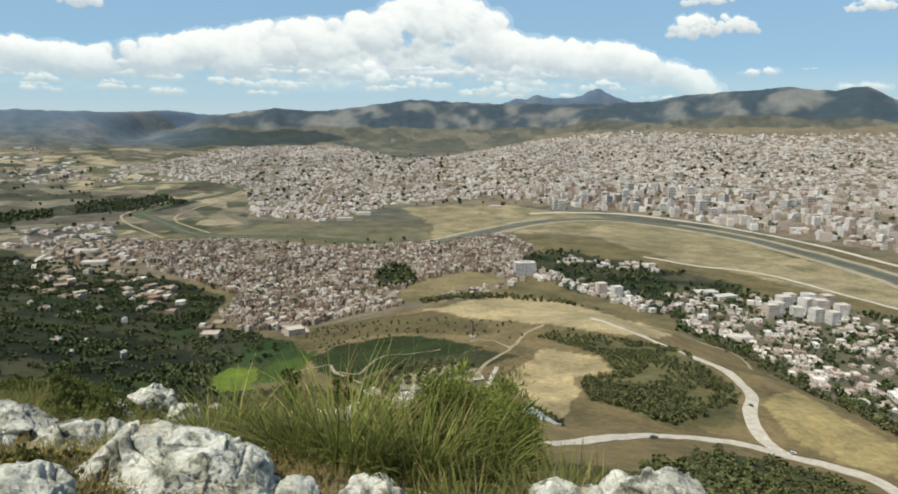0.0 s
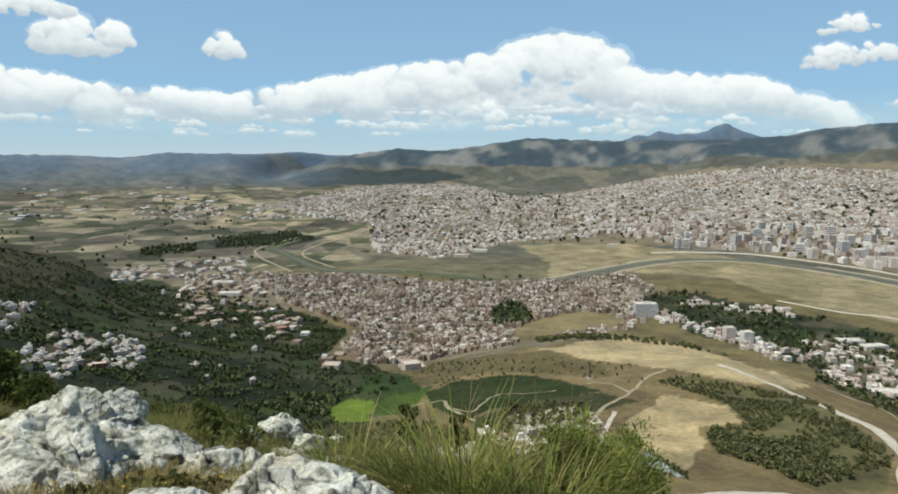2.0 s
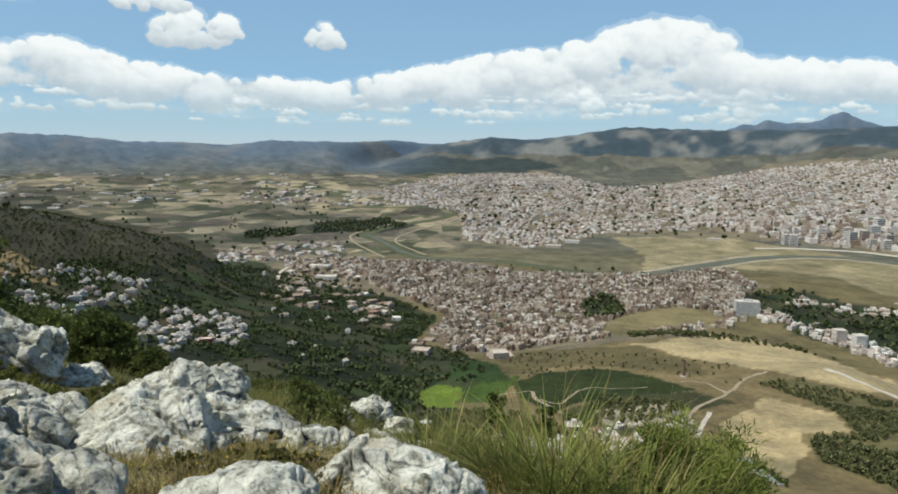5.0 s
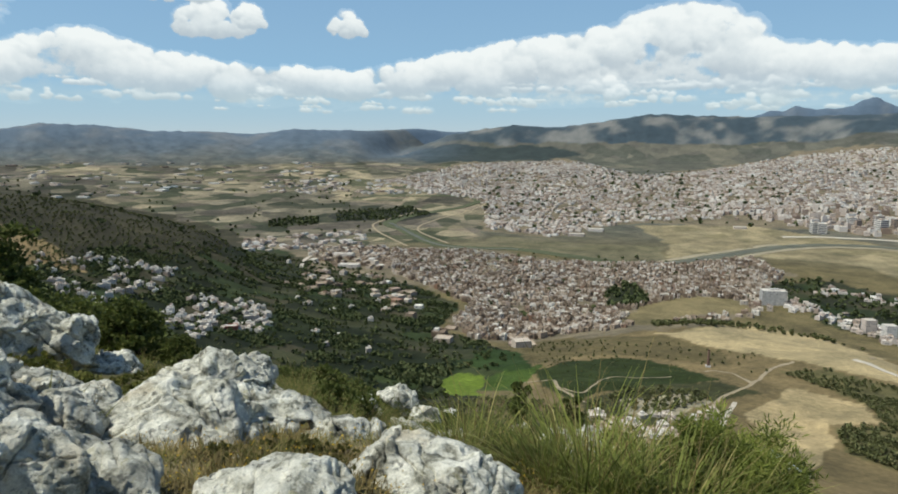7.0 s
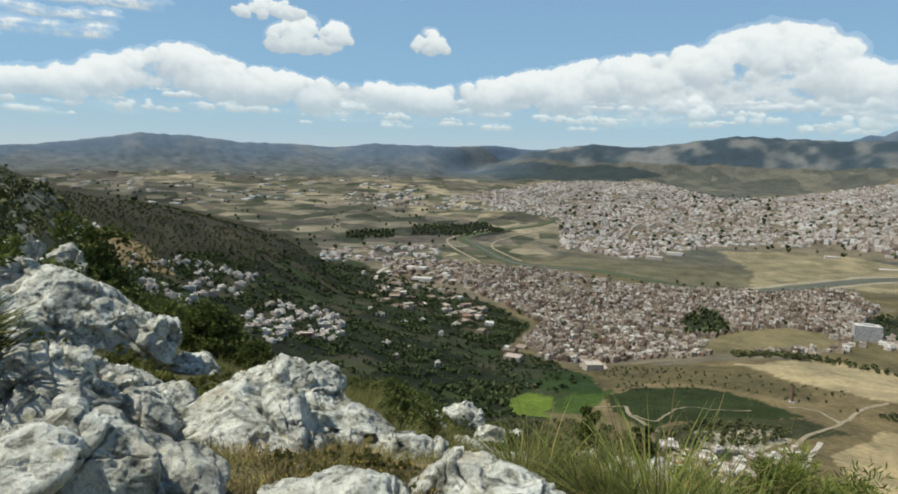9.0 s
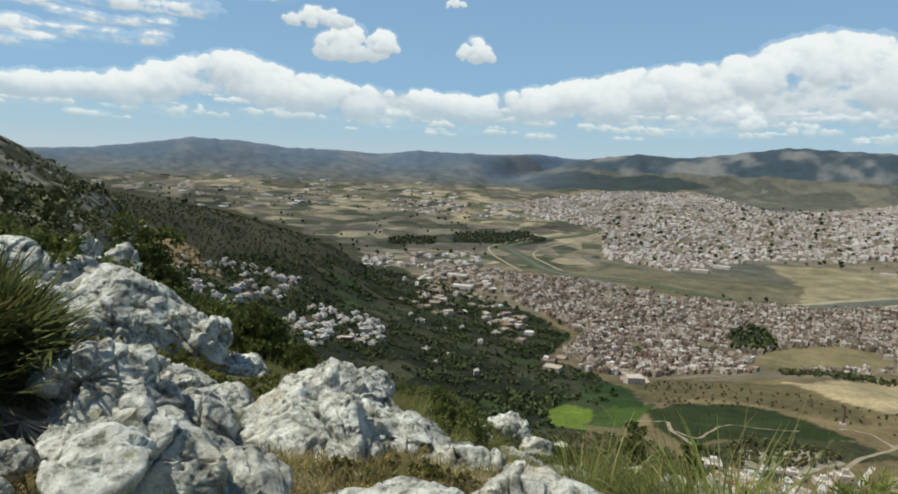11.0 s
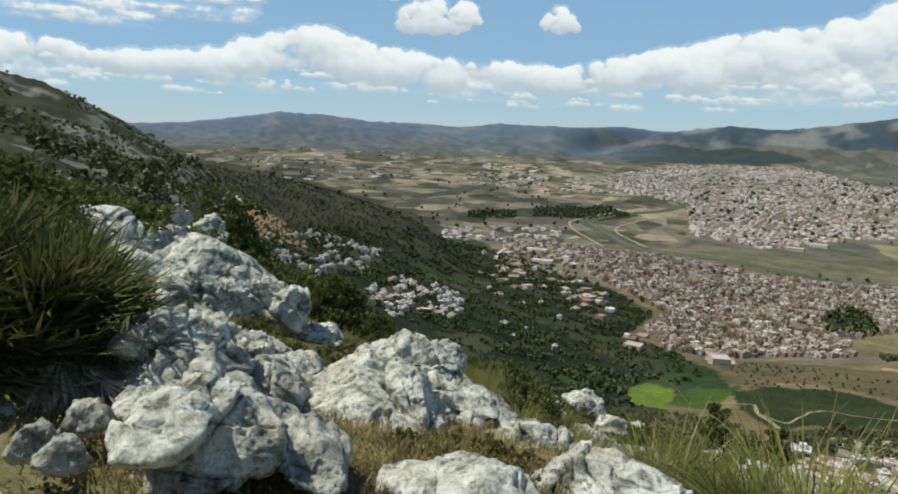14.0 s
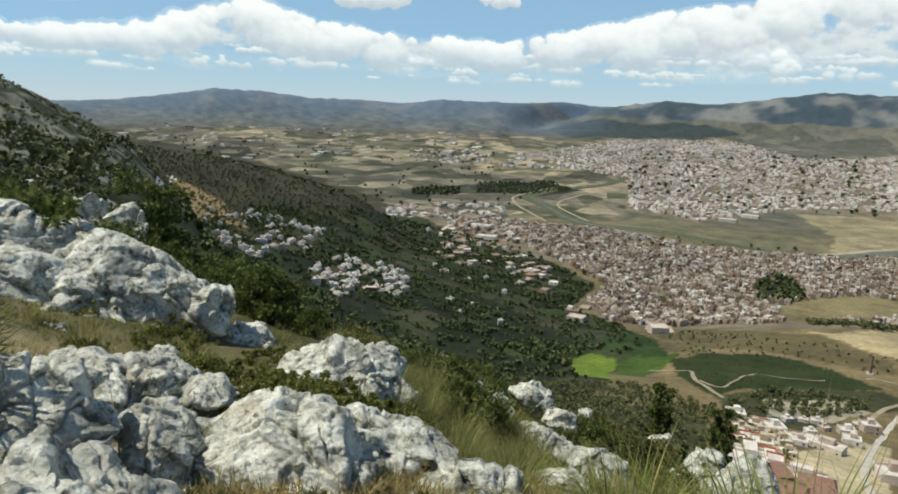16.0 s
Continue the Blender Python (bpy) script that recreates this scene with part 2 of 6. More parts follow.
def sums(nt, op, a, b=0.0, c=None):
    n = nt.nodes.new("ShaderNodeMath")
    n.operation = op
    for sock, v in zip(n.inputs, (a, b, c)):
        if v is None:
            continue
        if isinstance(v, (int, float)):
            sock.default_value = v
        else:
            nt.links.new(v, sock)
    return n.outputs[0]


def grain(nt, coord, scale, detail=4.0, rough=0.6, out="Fac"):
    n = node(nt, "ShaderNodeTexNoise", Scale=scale, Detail=detail, Roughness=rough)
    nt.links.new(coord, n.inputs["Vector"])
    return n.outputs[out]


def place_of(nt):
    return nt.nodes.new("ShaderNodeNewGeometry").outputs["Position"]


def bump(nt, b, heightsock, strength, distance):
    n = node(nt, "ShaderNodeBump", Strength=strength, Distance=distance)
    nt.links.new(heightsock, n.inputs["Height"])
    nt.links.new(n.outputs[0], b.inputs["Normal"])


def mat_ground():
    m, nt, b = material("ground")
    at = nt.nodes.new("ShaderNodeAttribute")
    at.attribute_name = "land"
    p = place_of(nt)
    # field patchwork, as strong as the land there is farmed
    vor = node(nt, "ShaderNodeTexVoronoi", Scale=0.0125, Randomness=0.9)
    nt.links.new(p, vor.inputs["Vector"])
    sep = nt.nodes.new("ShaderNodeSeparateColor")
    nt.links.new(vor.outputs["Color"], sep.inputs[0])
    fields = ramp(nt, sep.outputs[0], [(0.0, (0.045, 0.053, 0.036)), (0.25, (0.085, 0.088, 0.062)), (0.45, (0.18, 0.157, 0.122)), (0.65, (0.30, 0.26, 0.20)), (0.85, (0.085, 0.075, 0.066)), (1.0, (0.22, 0.185, 0.158))])
    estates = node(nt, "ShaderNodeTexVoronoi", Scale=0.0034, Randomness=1.0)
    nt.links.new(p, estates.inputs["Vector"])
    sep2 = nt.nodes.new("ShaderNodeSeparateColor")
    nt.links.new(estates.outputs["Color"], sep2.inputs[0])
    fields = blend(nt, 1.0, fields, ramp(nt, sep2.outputs[1], [(0.0, (0.50, 0.52, 0.52)), (0.5, (0.95, 0.95, 0.95)), (1.0, (1.45, 1.38, 1.25))]), "MULTIPLY")
    c = blend(nt, at.outputs["Alpha"], at.outputs["Color"], fields)
    big = grain(nt, p, 0.018, 7, 0.7)
    mid = grain(nt, p, 0.22, 4, 0.7)
    fine = grain(nt, p, 14.0, 5, 0.7)
    # mottling fades with distance, standing in for haze
    calm = nt.nodes.new("ShaderNodeAttribute")
    calm.attribute_name = "far_contrast"
    c = blend(nt, calm.outputs["Fac"], c, ramp(nt, big, [(0.3, (0.5, 0.53, 0.52)), (0.7, (1.38, 1.34, 1.26))]), "MULTIPLY")
    c = blend(nt, calm.outputs["Fac"], c, ramp(nt, mid, [(0.3, (0.68, 0.7, 0.68)), (0.7, (1.25, 1.24, 1.2))]), "MULTIPLY")
    c = blend(nt, 1.0, c, ramp(nt, fine, [(0.3, (0.6, 0.62, 0.6)), (0.7, (1.3, 1.28, 1.25))]), "MULTIPLY")
    nt.links.new(c, b.inputs["Base Color"])
    bump(nt, b, sums(nt, "ADD", fine, sums(nt, "MULTIPLY", mid, 1.5)), 0.6, 0.03)
    return m


def mat_rock():
    m, nt, b = material("limestone", 0.92)
    p = place_of(nt)
    big = grain(nt, p, 1.7, 5, 0.6)
    mid = grain(nt, p, 7.0, 7, 0.68)
    fine = grain(nt, p, 60.0, 5, 0.75)
    c = ramp(nt, mid, [(0.32, (0.08, 0.078, 0.06)), (0.41, (0.32, 0.31, 0.245)), (0.48, (0.62, 0.60, 0.50)), (0.60, (0.88, 0.85, 0.73))])
    # weathered blue-grey skin, cream fresh breaks, lichen
    c = blend(nt, ramp(nt, big, [(0.48, (0, 0, 0)), (0.62, (0.6, 0.6, 0.6))]), c, (0.31, 0.305, 0.265))
    c = blend(nt, ramp(nt, grain(nt, p, 2.6, 4, 0.55), [(0.58, (0, 0, 0)), (0.68, (0.6, 0.6, 0.6))]), c, (0.66, 0.58, 0.43))
    c = blend(nt, ramp(nt, grain(nt, p, 16.0, 5, 0.65), [(0.58, (0, 0, 0)), (0.66, (0.8, 0.8, 0.8))]), c, (0.115, 0.115, 0.10))
    c = blend(nt, ramp(nt, grain(nt, p, 11.0, 4, 0.6), [(0.62, (0, 0, 0)), (0.68, (0.5, 0.5, 0.5))]), c, (0.36, 0.33, 0.17))
    c = blend(nt, 1.0, c, ramp(nt, fine, [(0.25, (0.68, 0.68, 0.68)), (0.7, (1.15, 1.15, 1.15))]), "MULTIPLY")
    nt.links.new(c, b.inputs["Base Color"])
    h = sums(nt, "ADD", sums(nt, "MULTIPLY", mid, 1.8), sums(nt, "MULTIPLY", fine, 0.35))
    bump(nt, b, h, 0.9, 0.03)
    return m


def mat_leaf(name, dark, light, dry, trans=0.25, scale=3.0):
    m, nt, b = material(name, 0.65)
    geo = nt.nodes.new("ShaderNodeNewGeometry")
    rnd = geo.outputs["Random Per Island"]
    c = ramp(nt, rnd, [(0.0, dark), (0.55, light), (0.86, light), (1.0, dry)])
    c = blend(nt, 1.0, c, ramp(nt, grain(nt, geo.outputs["Position"], scale, 4), [(0.3, (0.6, 0.62, 0.6)), (0.7, (1.35, 1.3, 1.2))]), "MULTIPLY")
    nt.links.new(c, b.inputs["Base Color"])
    if trans:
        tr = nt.nodes.new("ShaderNodeBsdfTranslucent")
        nt.links.new(c, tr.inputs["Color"])
        mix = nt.nodes.new("ShaderNodeMixShader")
        mix.inputs[0].default_value = trans
        nt.links.new(b.outputs[0], mix.inputs[1])
        nt.links.new(tr.outputs[0], mix.inputs[2])
        nt.links.new(mix.outputs[0], nt.nodes["Material Output"].inputs["Surface"])
    return m


def mat_wall(name, stops, island):
    m, nt, b = material(name, 0.9)
    if island:
        rnd = nt.nodes.new("ShaderNodeNewGeometry").outputs["Random Per Island"]
    else:
        rnd = nt.nodes.new("ShaderNodeObjectInfo").outputs["Random"]
    c = ramp(nt, rnd, stops)
    p = place_of(nt)
    c = blend(nt, 1.0, c, ramp(nt, grain(nt, p, 0.4, 5, 0.7), [(0.3, (0.75, 0.74, 0.72)), (0.7, (1.12, 1.12, 1.12))]), "MULTIPLY")
    nt.links.new(c, b.inputs["Base Color"])
    return m


def mat_plain(name, colour, rough=0.85, scale=1.0, spread=0.3):
    m, nt, b = material(name, rough)
    p = place_of(nt)
    lo, hi = 1 - spread, 1 + spread
    c = blend(nt, 1.0, colour, ramp(nt, grain(nt, p, scale, 5, 0.7), [(0.3, (lo, lo, lo)), (0.7, (hi, hi, hi))]), "MULTIPLY")
    nt.links.new(c, b.inputs["Base Color"])
    return m


GROUND = mat_ground()
ROCK = mat_rock()
SCRUB_LEAF = mat_leaf("scrub_leaves", (0.055, 0.065, 0.026), (0.13, 0.138, 0.058), (0.19, 0.175, 0.09), 0.0, 0.3)
TREE = mat_leaf("tree_leaves", (0.04, 0.055, 0.022), (0.10, 0.12, 0.05), (0.16, 0.165, 0.075), 0.0, 0.3)
OLD_WALL = mat_wall("old_town_wall", [(0, (0.17, 0.125, 0.09)), (0.25, (0.31, 0.235, 0.17)), (0.55, (0.48, 0.39, 0.30)), (0.76, (0.64, 0.56, 0.47)), (0.90, (0.82, 0.78, 0.70)), (1, (0.29, 0.17, 0.11))], True)
CITY_WALL = mat_wall("city_wall", [(0, (0.30, 0.225, 0.175)), (0.2, (0.50, 0.405, 0.33)), (0.5, (0.65, 0.56, 0.485)), (0.8, (0.77, 0.71, 0.64)), (1, (0.83, 0.80, 0.75))], True)
WHITE_WALL = mat_wall("village_wall", [(0, (0.44, 0.34, 0.27)), (0.2, (0.62, 0.52, 0.44)), (0.5, (0.74, 0.67, 0.60)), (0.8, (0.73, 0.69, 0.63)), (1, (0.78, 0.75, 0.70))], False)
GLASS_DARK = mat_plain("window_dark", (0.05, 0.055, 0.06), 0.3, 0.5, 0.4)
ROOF = mat_plain("flat_roof", (0.58, 0.53, 0.46), 0.9, 0.3, 0.3)
DOOR = mat_plain("door_paint", (0.12, 0.16, 0.2), 0.6, 2.0, 0.3)
RED_WALL = mat_plain("red_wall", (0.38, 0.13, 0.09), 0.9, 0.4, 0.25)
ROAD = mat_plain("track_surface", (0.52, 0.46, 0.37), 0.95, 0.25, 0.25)
DIRT = mat_plain("trodden_earth", (0.33, 0.27, 0.18), 0.95, 0.25, 0.3)
GRASS = mat_leaf("grass_blades", (0.075, 0.084, 0.024), (0.20, 0.20, 0.06), (0.42, 0.34, 0.155), 0.3, 2.0)
DRY_HERB = mat_leaf("dry_herbs", (0.10, 0.082, 0.034), (0.23, 0.18, 0.078), (0.42, 0.32, 0.14), 0.2, 5.0)
LOW_HERB = mat_leaf("green_herbs", (0.09, 0.095, 0.03), (0.22, 0.205, 0.075), (0.42, 0.34, 0.16), 0.2, 5.0)
PALM = mat_leaf("palm_leaf", (0.045, 0.058, 0.018), (0.125, 0.135, 0.042), (0.22, 0.18, 0.075), 0.2, 3.0)
PALM_DEAD = mat_leaf("dead_palm_leaf", (0.24, 0.20, 0.15), (0.46, 0.41, 0.33), (0.60, 0.55, 0.46), 0.1, 3.0)
SHRUB = mat_leaf("shrub_leaf", (0.05, 0.068, 0.02), (0.13, 0.155, 0.042), (0.21, 0.205, 0.075), 0.3, 2.0)
OLIVE_SHRUB = mat_leaf("olive_green_leaf", (0.07, 0.075, 0.024), (0.155, 0.15, 0.05), (0.27, 0.22, 0.09), 0.3, 2.0)
BROOM = mat_leaf("broom_needles", (0.08, 0.11, 0.025), (0.25, 0.29, 0.065), (0.36, 0.35, 0.11), 0.4, 2.0)
LONG_GRASS = mat_leaf("long_green_grass", (0.065, 0.085, 0.024), (0.18, 0.195, 0.058), (0.40, 0.34, 0.15), 0.3, 2.0)
BANK_GRASS = mat_leaf("bank_grass", (0.09, 0.12, 0.03), (0.27, 0.30, 0.08), (0.55, 0.47, 0.21), 0.35, 2.0)
CUSHION = mat_leaf("yellow_green_leaf", (0.07, 0.085, 0.02), (0.19, 0.20, 0.055), (0.30, 0.26, 0.08), 0.3, 3.0)
FLOWER = mat_plain("yellow_petals", (0.62, 0.42, 0.05), 0.6, 20.0, 0.2)
BARK = mat_plain("bark", (0.13, 0.10, 0.07), 0.9, 12.0, 0.4)
PITCH = mat_plain("court_surface", (0.30, 0.33, 0.31), 0.9, 0.3, 0.15)
TILE = mat_plain("clay_tiles", (0.26, 0.15, 0.11), 0.85, 1.2, 0.3)
CONCRETE = mat_plain("concrete", (0.50, 0.48, 0.45), 0.9, 0.3, 0.2)
SAND = mat_plain("river_sand", (0.34, 0.29, 0.20), 0.95, 0.05, 0.25)
MUD = mat_plain("river_mud", (0.15, 0.145, 0.10), 0.9, 0.04, 0.3)
BRICK = mat_plain("brick_tower", (0.20, 0.13, 0.10), 0.9, 1.0, 0.3)
CAR_PAINT = mat_plain("car_paint", (0.10, 0.11, 0.12), 0.35, 2.0, 0.1)
TYRE = mat_plain("tyre_rubber", (0.03, 0.03, 0.03), 0.8, 5.0, 0.2)


def mat_water():
    m, nt, b = material("river_water", 0.4)
    p = place_of(nt)
    c = ramp(nt, grain(nt, p, 0.02, 4), [(0.3, (0.075, 0.075, 0.045)), (0.7, (0.12, 0.115, 0.07))])
    nt.links.new(c, b.inputs["Base Color"])
    bump(nt, b, grain(nt, p, 0.6, 3), 0.15, 0.3)
    return m


WATER = mat_water()

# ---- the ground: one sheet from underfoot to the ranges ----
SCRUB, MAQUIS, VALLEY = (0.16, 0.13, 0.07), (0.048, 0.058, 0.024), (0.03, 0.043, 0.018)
TOWN, TAN, MEADOW, HAZY_FOREST = (0.20, 0.165, 0.12), (0.43, 0.34, 0.205), (0.14, 0.195, 0.03), (0.045, 0.058, 0.06)
# blue and blue-grey of the ranges: distance haze put into the colour
HAZE_BLUE, HAZY_RANGE = (0.112, 0.152, 0.215), (0.056, 0.078, 0.10)

ORCHARD = (0.07, 0.085, 0.035)
# bearing and angle of the corners of each stretch of land, its colour, and how far it is split into fields
LAND = [
    ([(75, -2), (18, -2), (18, -8), (30, -9.5), (36, -9), (75, -8.0)], (0.17, 0.15, 0.10), 0.95),
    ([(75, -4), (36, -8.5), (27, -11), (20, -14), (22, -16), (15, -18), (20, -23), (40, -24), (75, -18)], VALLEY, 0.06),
    ([(80, -2.2), (62, -2.6), (56, -3.0), (48, -4.8), (40, -7), (37, -8.6), (44, -9), (56, -8), (80, -8)], (0.05, 0.046, 0.03), 0.05),
    ([(26, -3.3), (19, -2), (10.6, -1.6), (5.4, -3.4), (0.6, -2.4), (-7, -1), (-13, -0.2), (-40, 0.2), (-40, -9.5), (-26, -8.2), (-9, -6.7), (5, -6.8), (12, -8.2), (18, -7.6), (18, -5.3)], TOWN, 0.0),
    ([(5, -7), (-4, -6.6), (-10, -7.2), (-22, -8.6), (-33, -11), (-40, -12), (-40, -13.5), (-33, -12.6), (-18, -10.8), (-9, -9), (-3, -9), (2, -10)], (0.31, 0.255, 0.155), 0.3),
    ([(26, -9), (19, -9.1), (12, -10), (1.5, -9.7), (-3.4, -8.9), (-6, -10), (-4.4, -13), (-2, -14.5), (9, -16.4), (14, -17), (19, -16.9), (21, -15.3), (19, -14), (23, -12.4), (33, -10.6), (33, -9.2)], TOWN, 0.0),
    ([(6.5, -14.9), (4.9, -13.6), (2.6, -12.9), (-0.0, -12.4), (-2.2, -12.4), (-3.9, -13.3), (0.3, -14.0), (4.4, -15.0)], (0.215, 0.175, 0.098), 0.0),
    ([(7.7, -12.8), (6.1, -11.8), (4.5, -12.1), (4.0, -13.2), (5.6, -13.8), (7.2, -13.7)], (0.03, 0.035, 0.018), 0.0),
    ([(-4, -11), (-9, -10.4), (-16, -11.4), (-23, -12.2), (-20, -15), (-16, -15), (-9, -13.6)], ORCHARD, 0.12),
    ([(-18, -12.6), (-23, -12.7), (-40, -13.5), (-40, -22), (-28, -19.6), (-23, -17.5), (-18, -16.3)], (0.13, 0.12, 0.08), 0.2),
    ([(14, -17.2), (8.5, -16.2), (3.5, -15.4), (-2.5, -14.2), (-7.4, -14.5), (-12, -15.2), (-19, -16.6), (-24, -18.3), (-28, -19.7), (-40, -22), (-40, -28), (0, -28), (12, -26), (14, -20)], (0.20, 0.152, 0.083), 0.0),
    ([(3.5, -15.6), (-2.5, -14.2), (-7.4, -14.5), (-11.8, -15.2), (-18, -16.6), (-16, -17), (-9.5, -16.7), (-4.5, -16.5), (0.5, -16.1)], TAN, 0.0),
    ([(-7, -18.6), (-11.5, -18.9), (-13, -20), (-10, -20.7), (-10, -22.4), (-9, -24), (-6, -23), (-4, -21)], (0.44, 0.34, 0.20), 0.0),
    ([(-27, -19.6), (-33, -21.5), (-38, -24), (-31, -24), (-27, -23), (-25, -21)], (0.36, 0.28, 0.14), 0.0),
    ([(-1.8, -18.9), (-5.0, -19.3), (-1.1, -20.5), (2.4, -22.9), (8.1, -22.8), (9.3, -21.6), (5.5, -20.0)], (0.065, 0.066, 0.032), 0.0),
    ([(13.2, -19.3), (10.5, -18.3), (7.5, -17.9), (4.0, -17.8), (1.0, -18.1), (-2.0, -18.8), (5.5, -20.1), (8.0, -20.7), (9.3, -21.6), (10.6, -21.2), (12.5, -20.6)], (0.034, 0.046, 0.015), 0.0),
    ([(-6, -17.5), (-9.5, -16.8), (-14, -17.3), (-19, -17.8), (-21, -19.3), (-23.3, -20.5), (-23.2, -23), (-18.5, -23.7), (-14.7, -23), (-10.9, -22.4), (-10.4, -20.9), (-13.5, -20), (-11.5, -18.7)], (0.14, 0.125, 0.062), 0.0),
    ([(-22, -24.9), (-28, -24.9), (-36, -26), (-36, -30), (-16, -30), (-16, -27)], (0.06, 0.065, 0.03), 0.0),
    ([(17.8, -20.2), (16.4, -19.4), (12.5, -18.7), (13.5, -20.0), (15.5, -21.0), (17.9, -21.1)], (0.06, 0.095, 0.022), 0.0),
    ([(21.8, -20.4), (20.1, -19.6), (17.8, -19.9), (18.3, -21.5), (21.4, -21.4)], MEADOW, 0.0),
    ([(20, -19), (17.5, -17.6), (14, -18), (13.5, -19.2), (16, -19.4)], (0.035, 0.06, 0.018), 0.0),
    ([(6.0, -21.2), (0.9, -20.1), (-1.3, -20.5), (0.9, -21.8), (5.5, -22.3)], (0.40, 0.35, 0.27), 0.0),
    ([(15, -17.1), (9, -16.3), (3, -15.8), (-2, -16.6), (-3, -17.6), (2, -17.6), (6, -17.6), (10, -18), (14, -18.8)], (0.13, 0.105, 0.055), 0.0),
    ([(3.6, -24.3), (0.6, -23.6), (-1.2, -22.6), (-3, -22.4), (-3.4, -26.5), (0, -27), (3, -25.4)], (0.55, 0.45, 0.30), 0.0),
    # far forest, its green turned bluish by haze painted in
    ([(25.4, -1.5), (23.6, -0.95), (20.5, -0.6), (18.2, -0.75), (15, -0.45), (12.2, -0.75), (9.4, -1.3), (12.4, -1.65), (15, -1.6), (19, -2.0), (22.5, -1.9)], HAZY_FOREST, 0.0),
    ([(31, -6.1), (24, -5.7), (22, -6.3), (26, -6.9), (31, -6.9)], (0.04, 0.042, 0.035), 0.0),
    ([(20, -9), (14, -9.3), (8, -10.1), (2, -10), (4, -8.7), (12, -8.6), (17, -8)], (0.18, 0.16, 0.10), 0.25),
]


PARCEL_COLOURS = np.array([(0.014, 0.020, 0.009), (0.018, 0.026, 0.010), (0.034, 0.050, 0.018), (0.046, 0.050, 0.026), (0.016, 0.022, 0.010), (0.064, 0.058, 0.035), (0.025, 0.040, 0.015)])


def parcels(x, y):
    """Small plots of the green valley: a number for each, and how far a place lies from the plot's hedge (0 to 0.5)."""
    wx, wy = x + 26 * fbm(flat3(x, y, 60.0, 2.0), 3), y + 26 * fbm(flat3(x, y, 60.0, 6.0), 3)
    row = np.floor(wy / 34.0)
    col = wx / 52.0 + 0.37 * row
    number = TABLE[((np.floor(col) * 7349 + row * 9151).astype(np.int64)) & 65535] * 0.5 + 0.5
    edge = np.minimum(0.5 - np.abs(wy / 34.0 - row - 0.5), 1.5 * (0.5 - np.abs(col - np.floor(col) - 0.5)))
    return number, edge


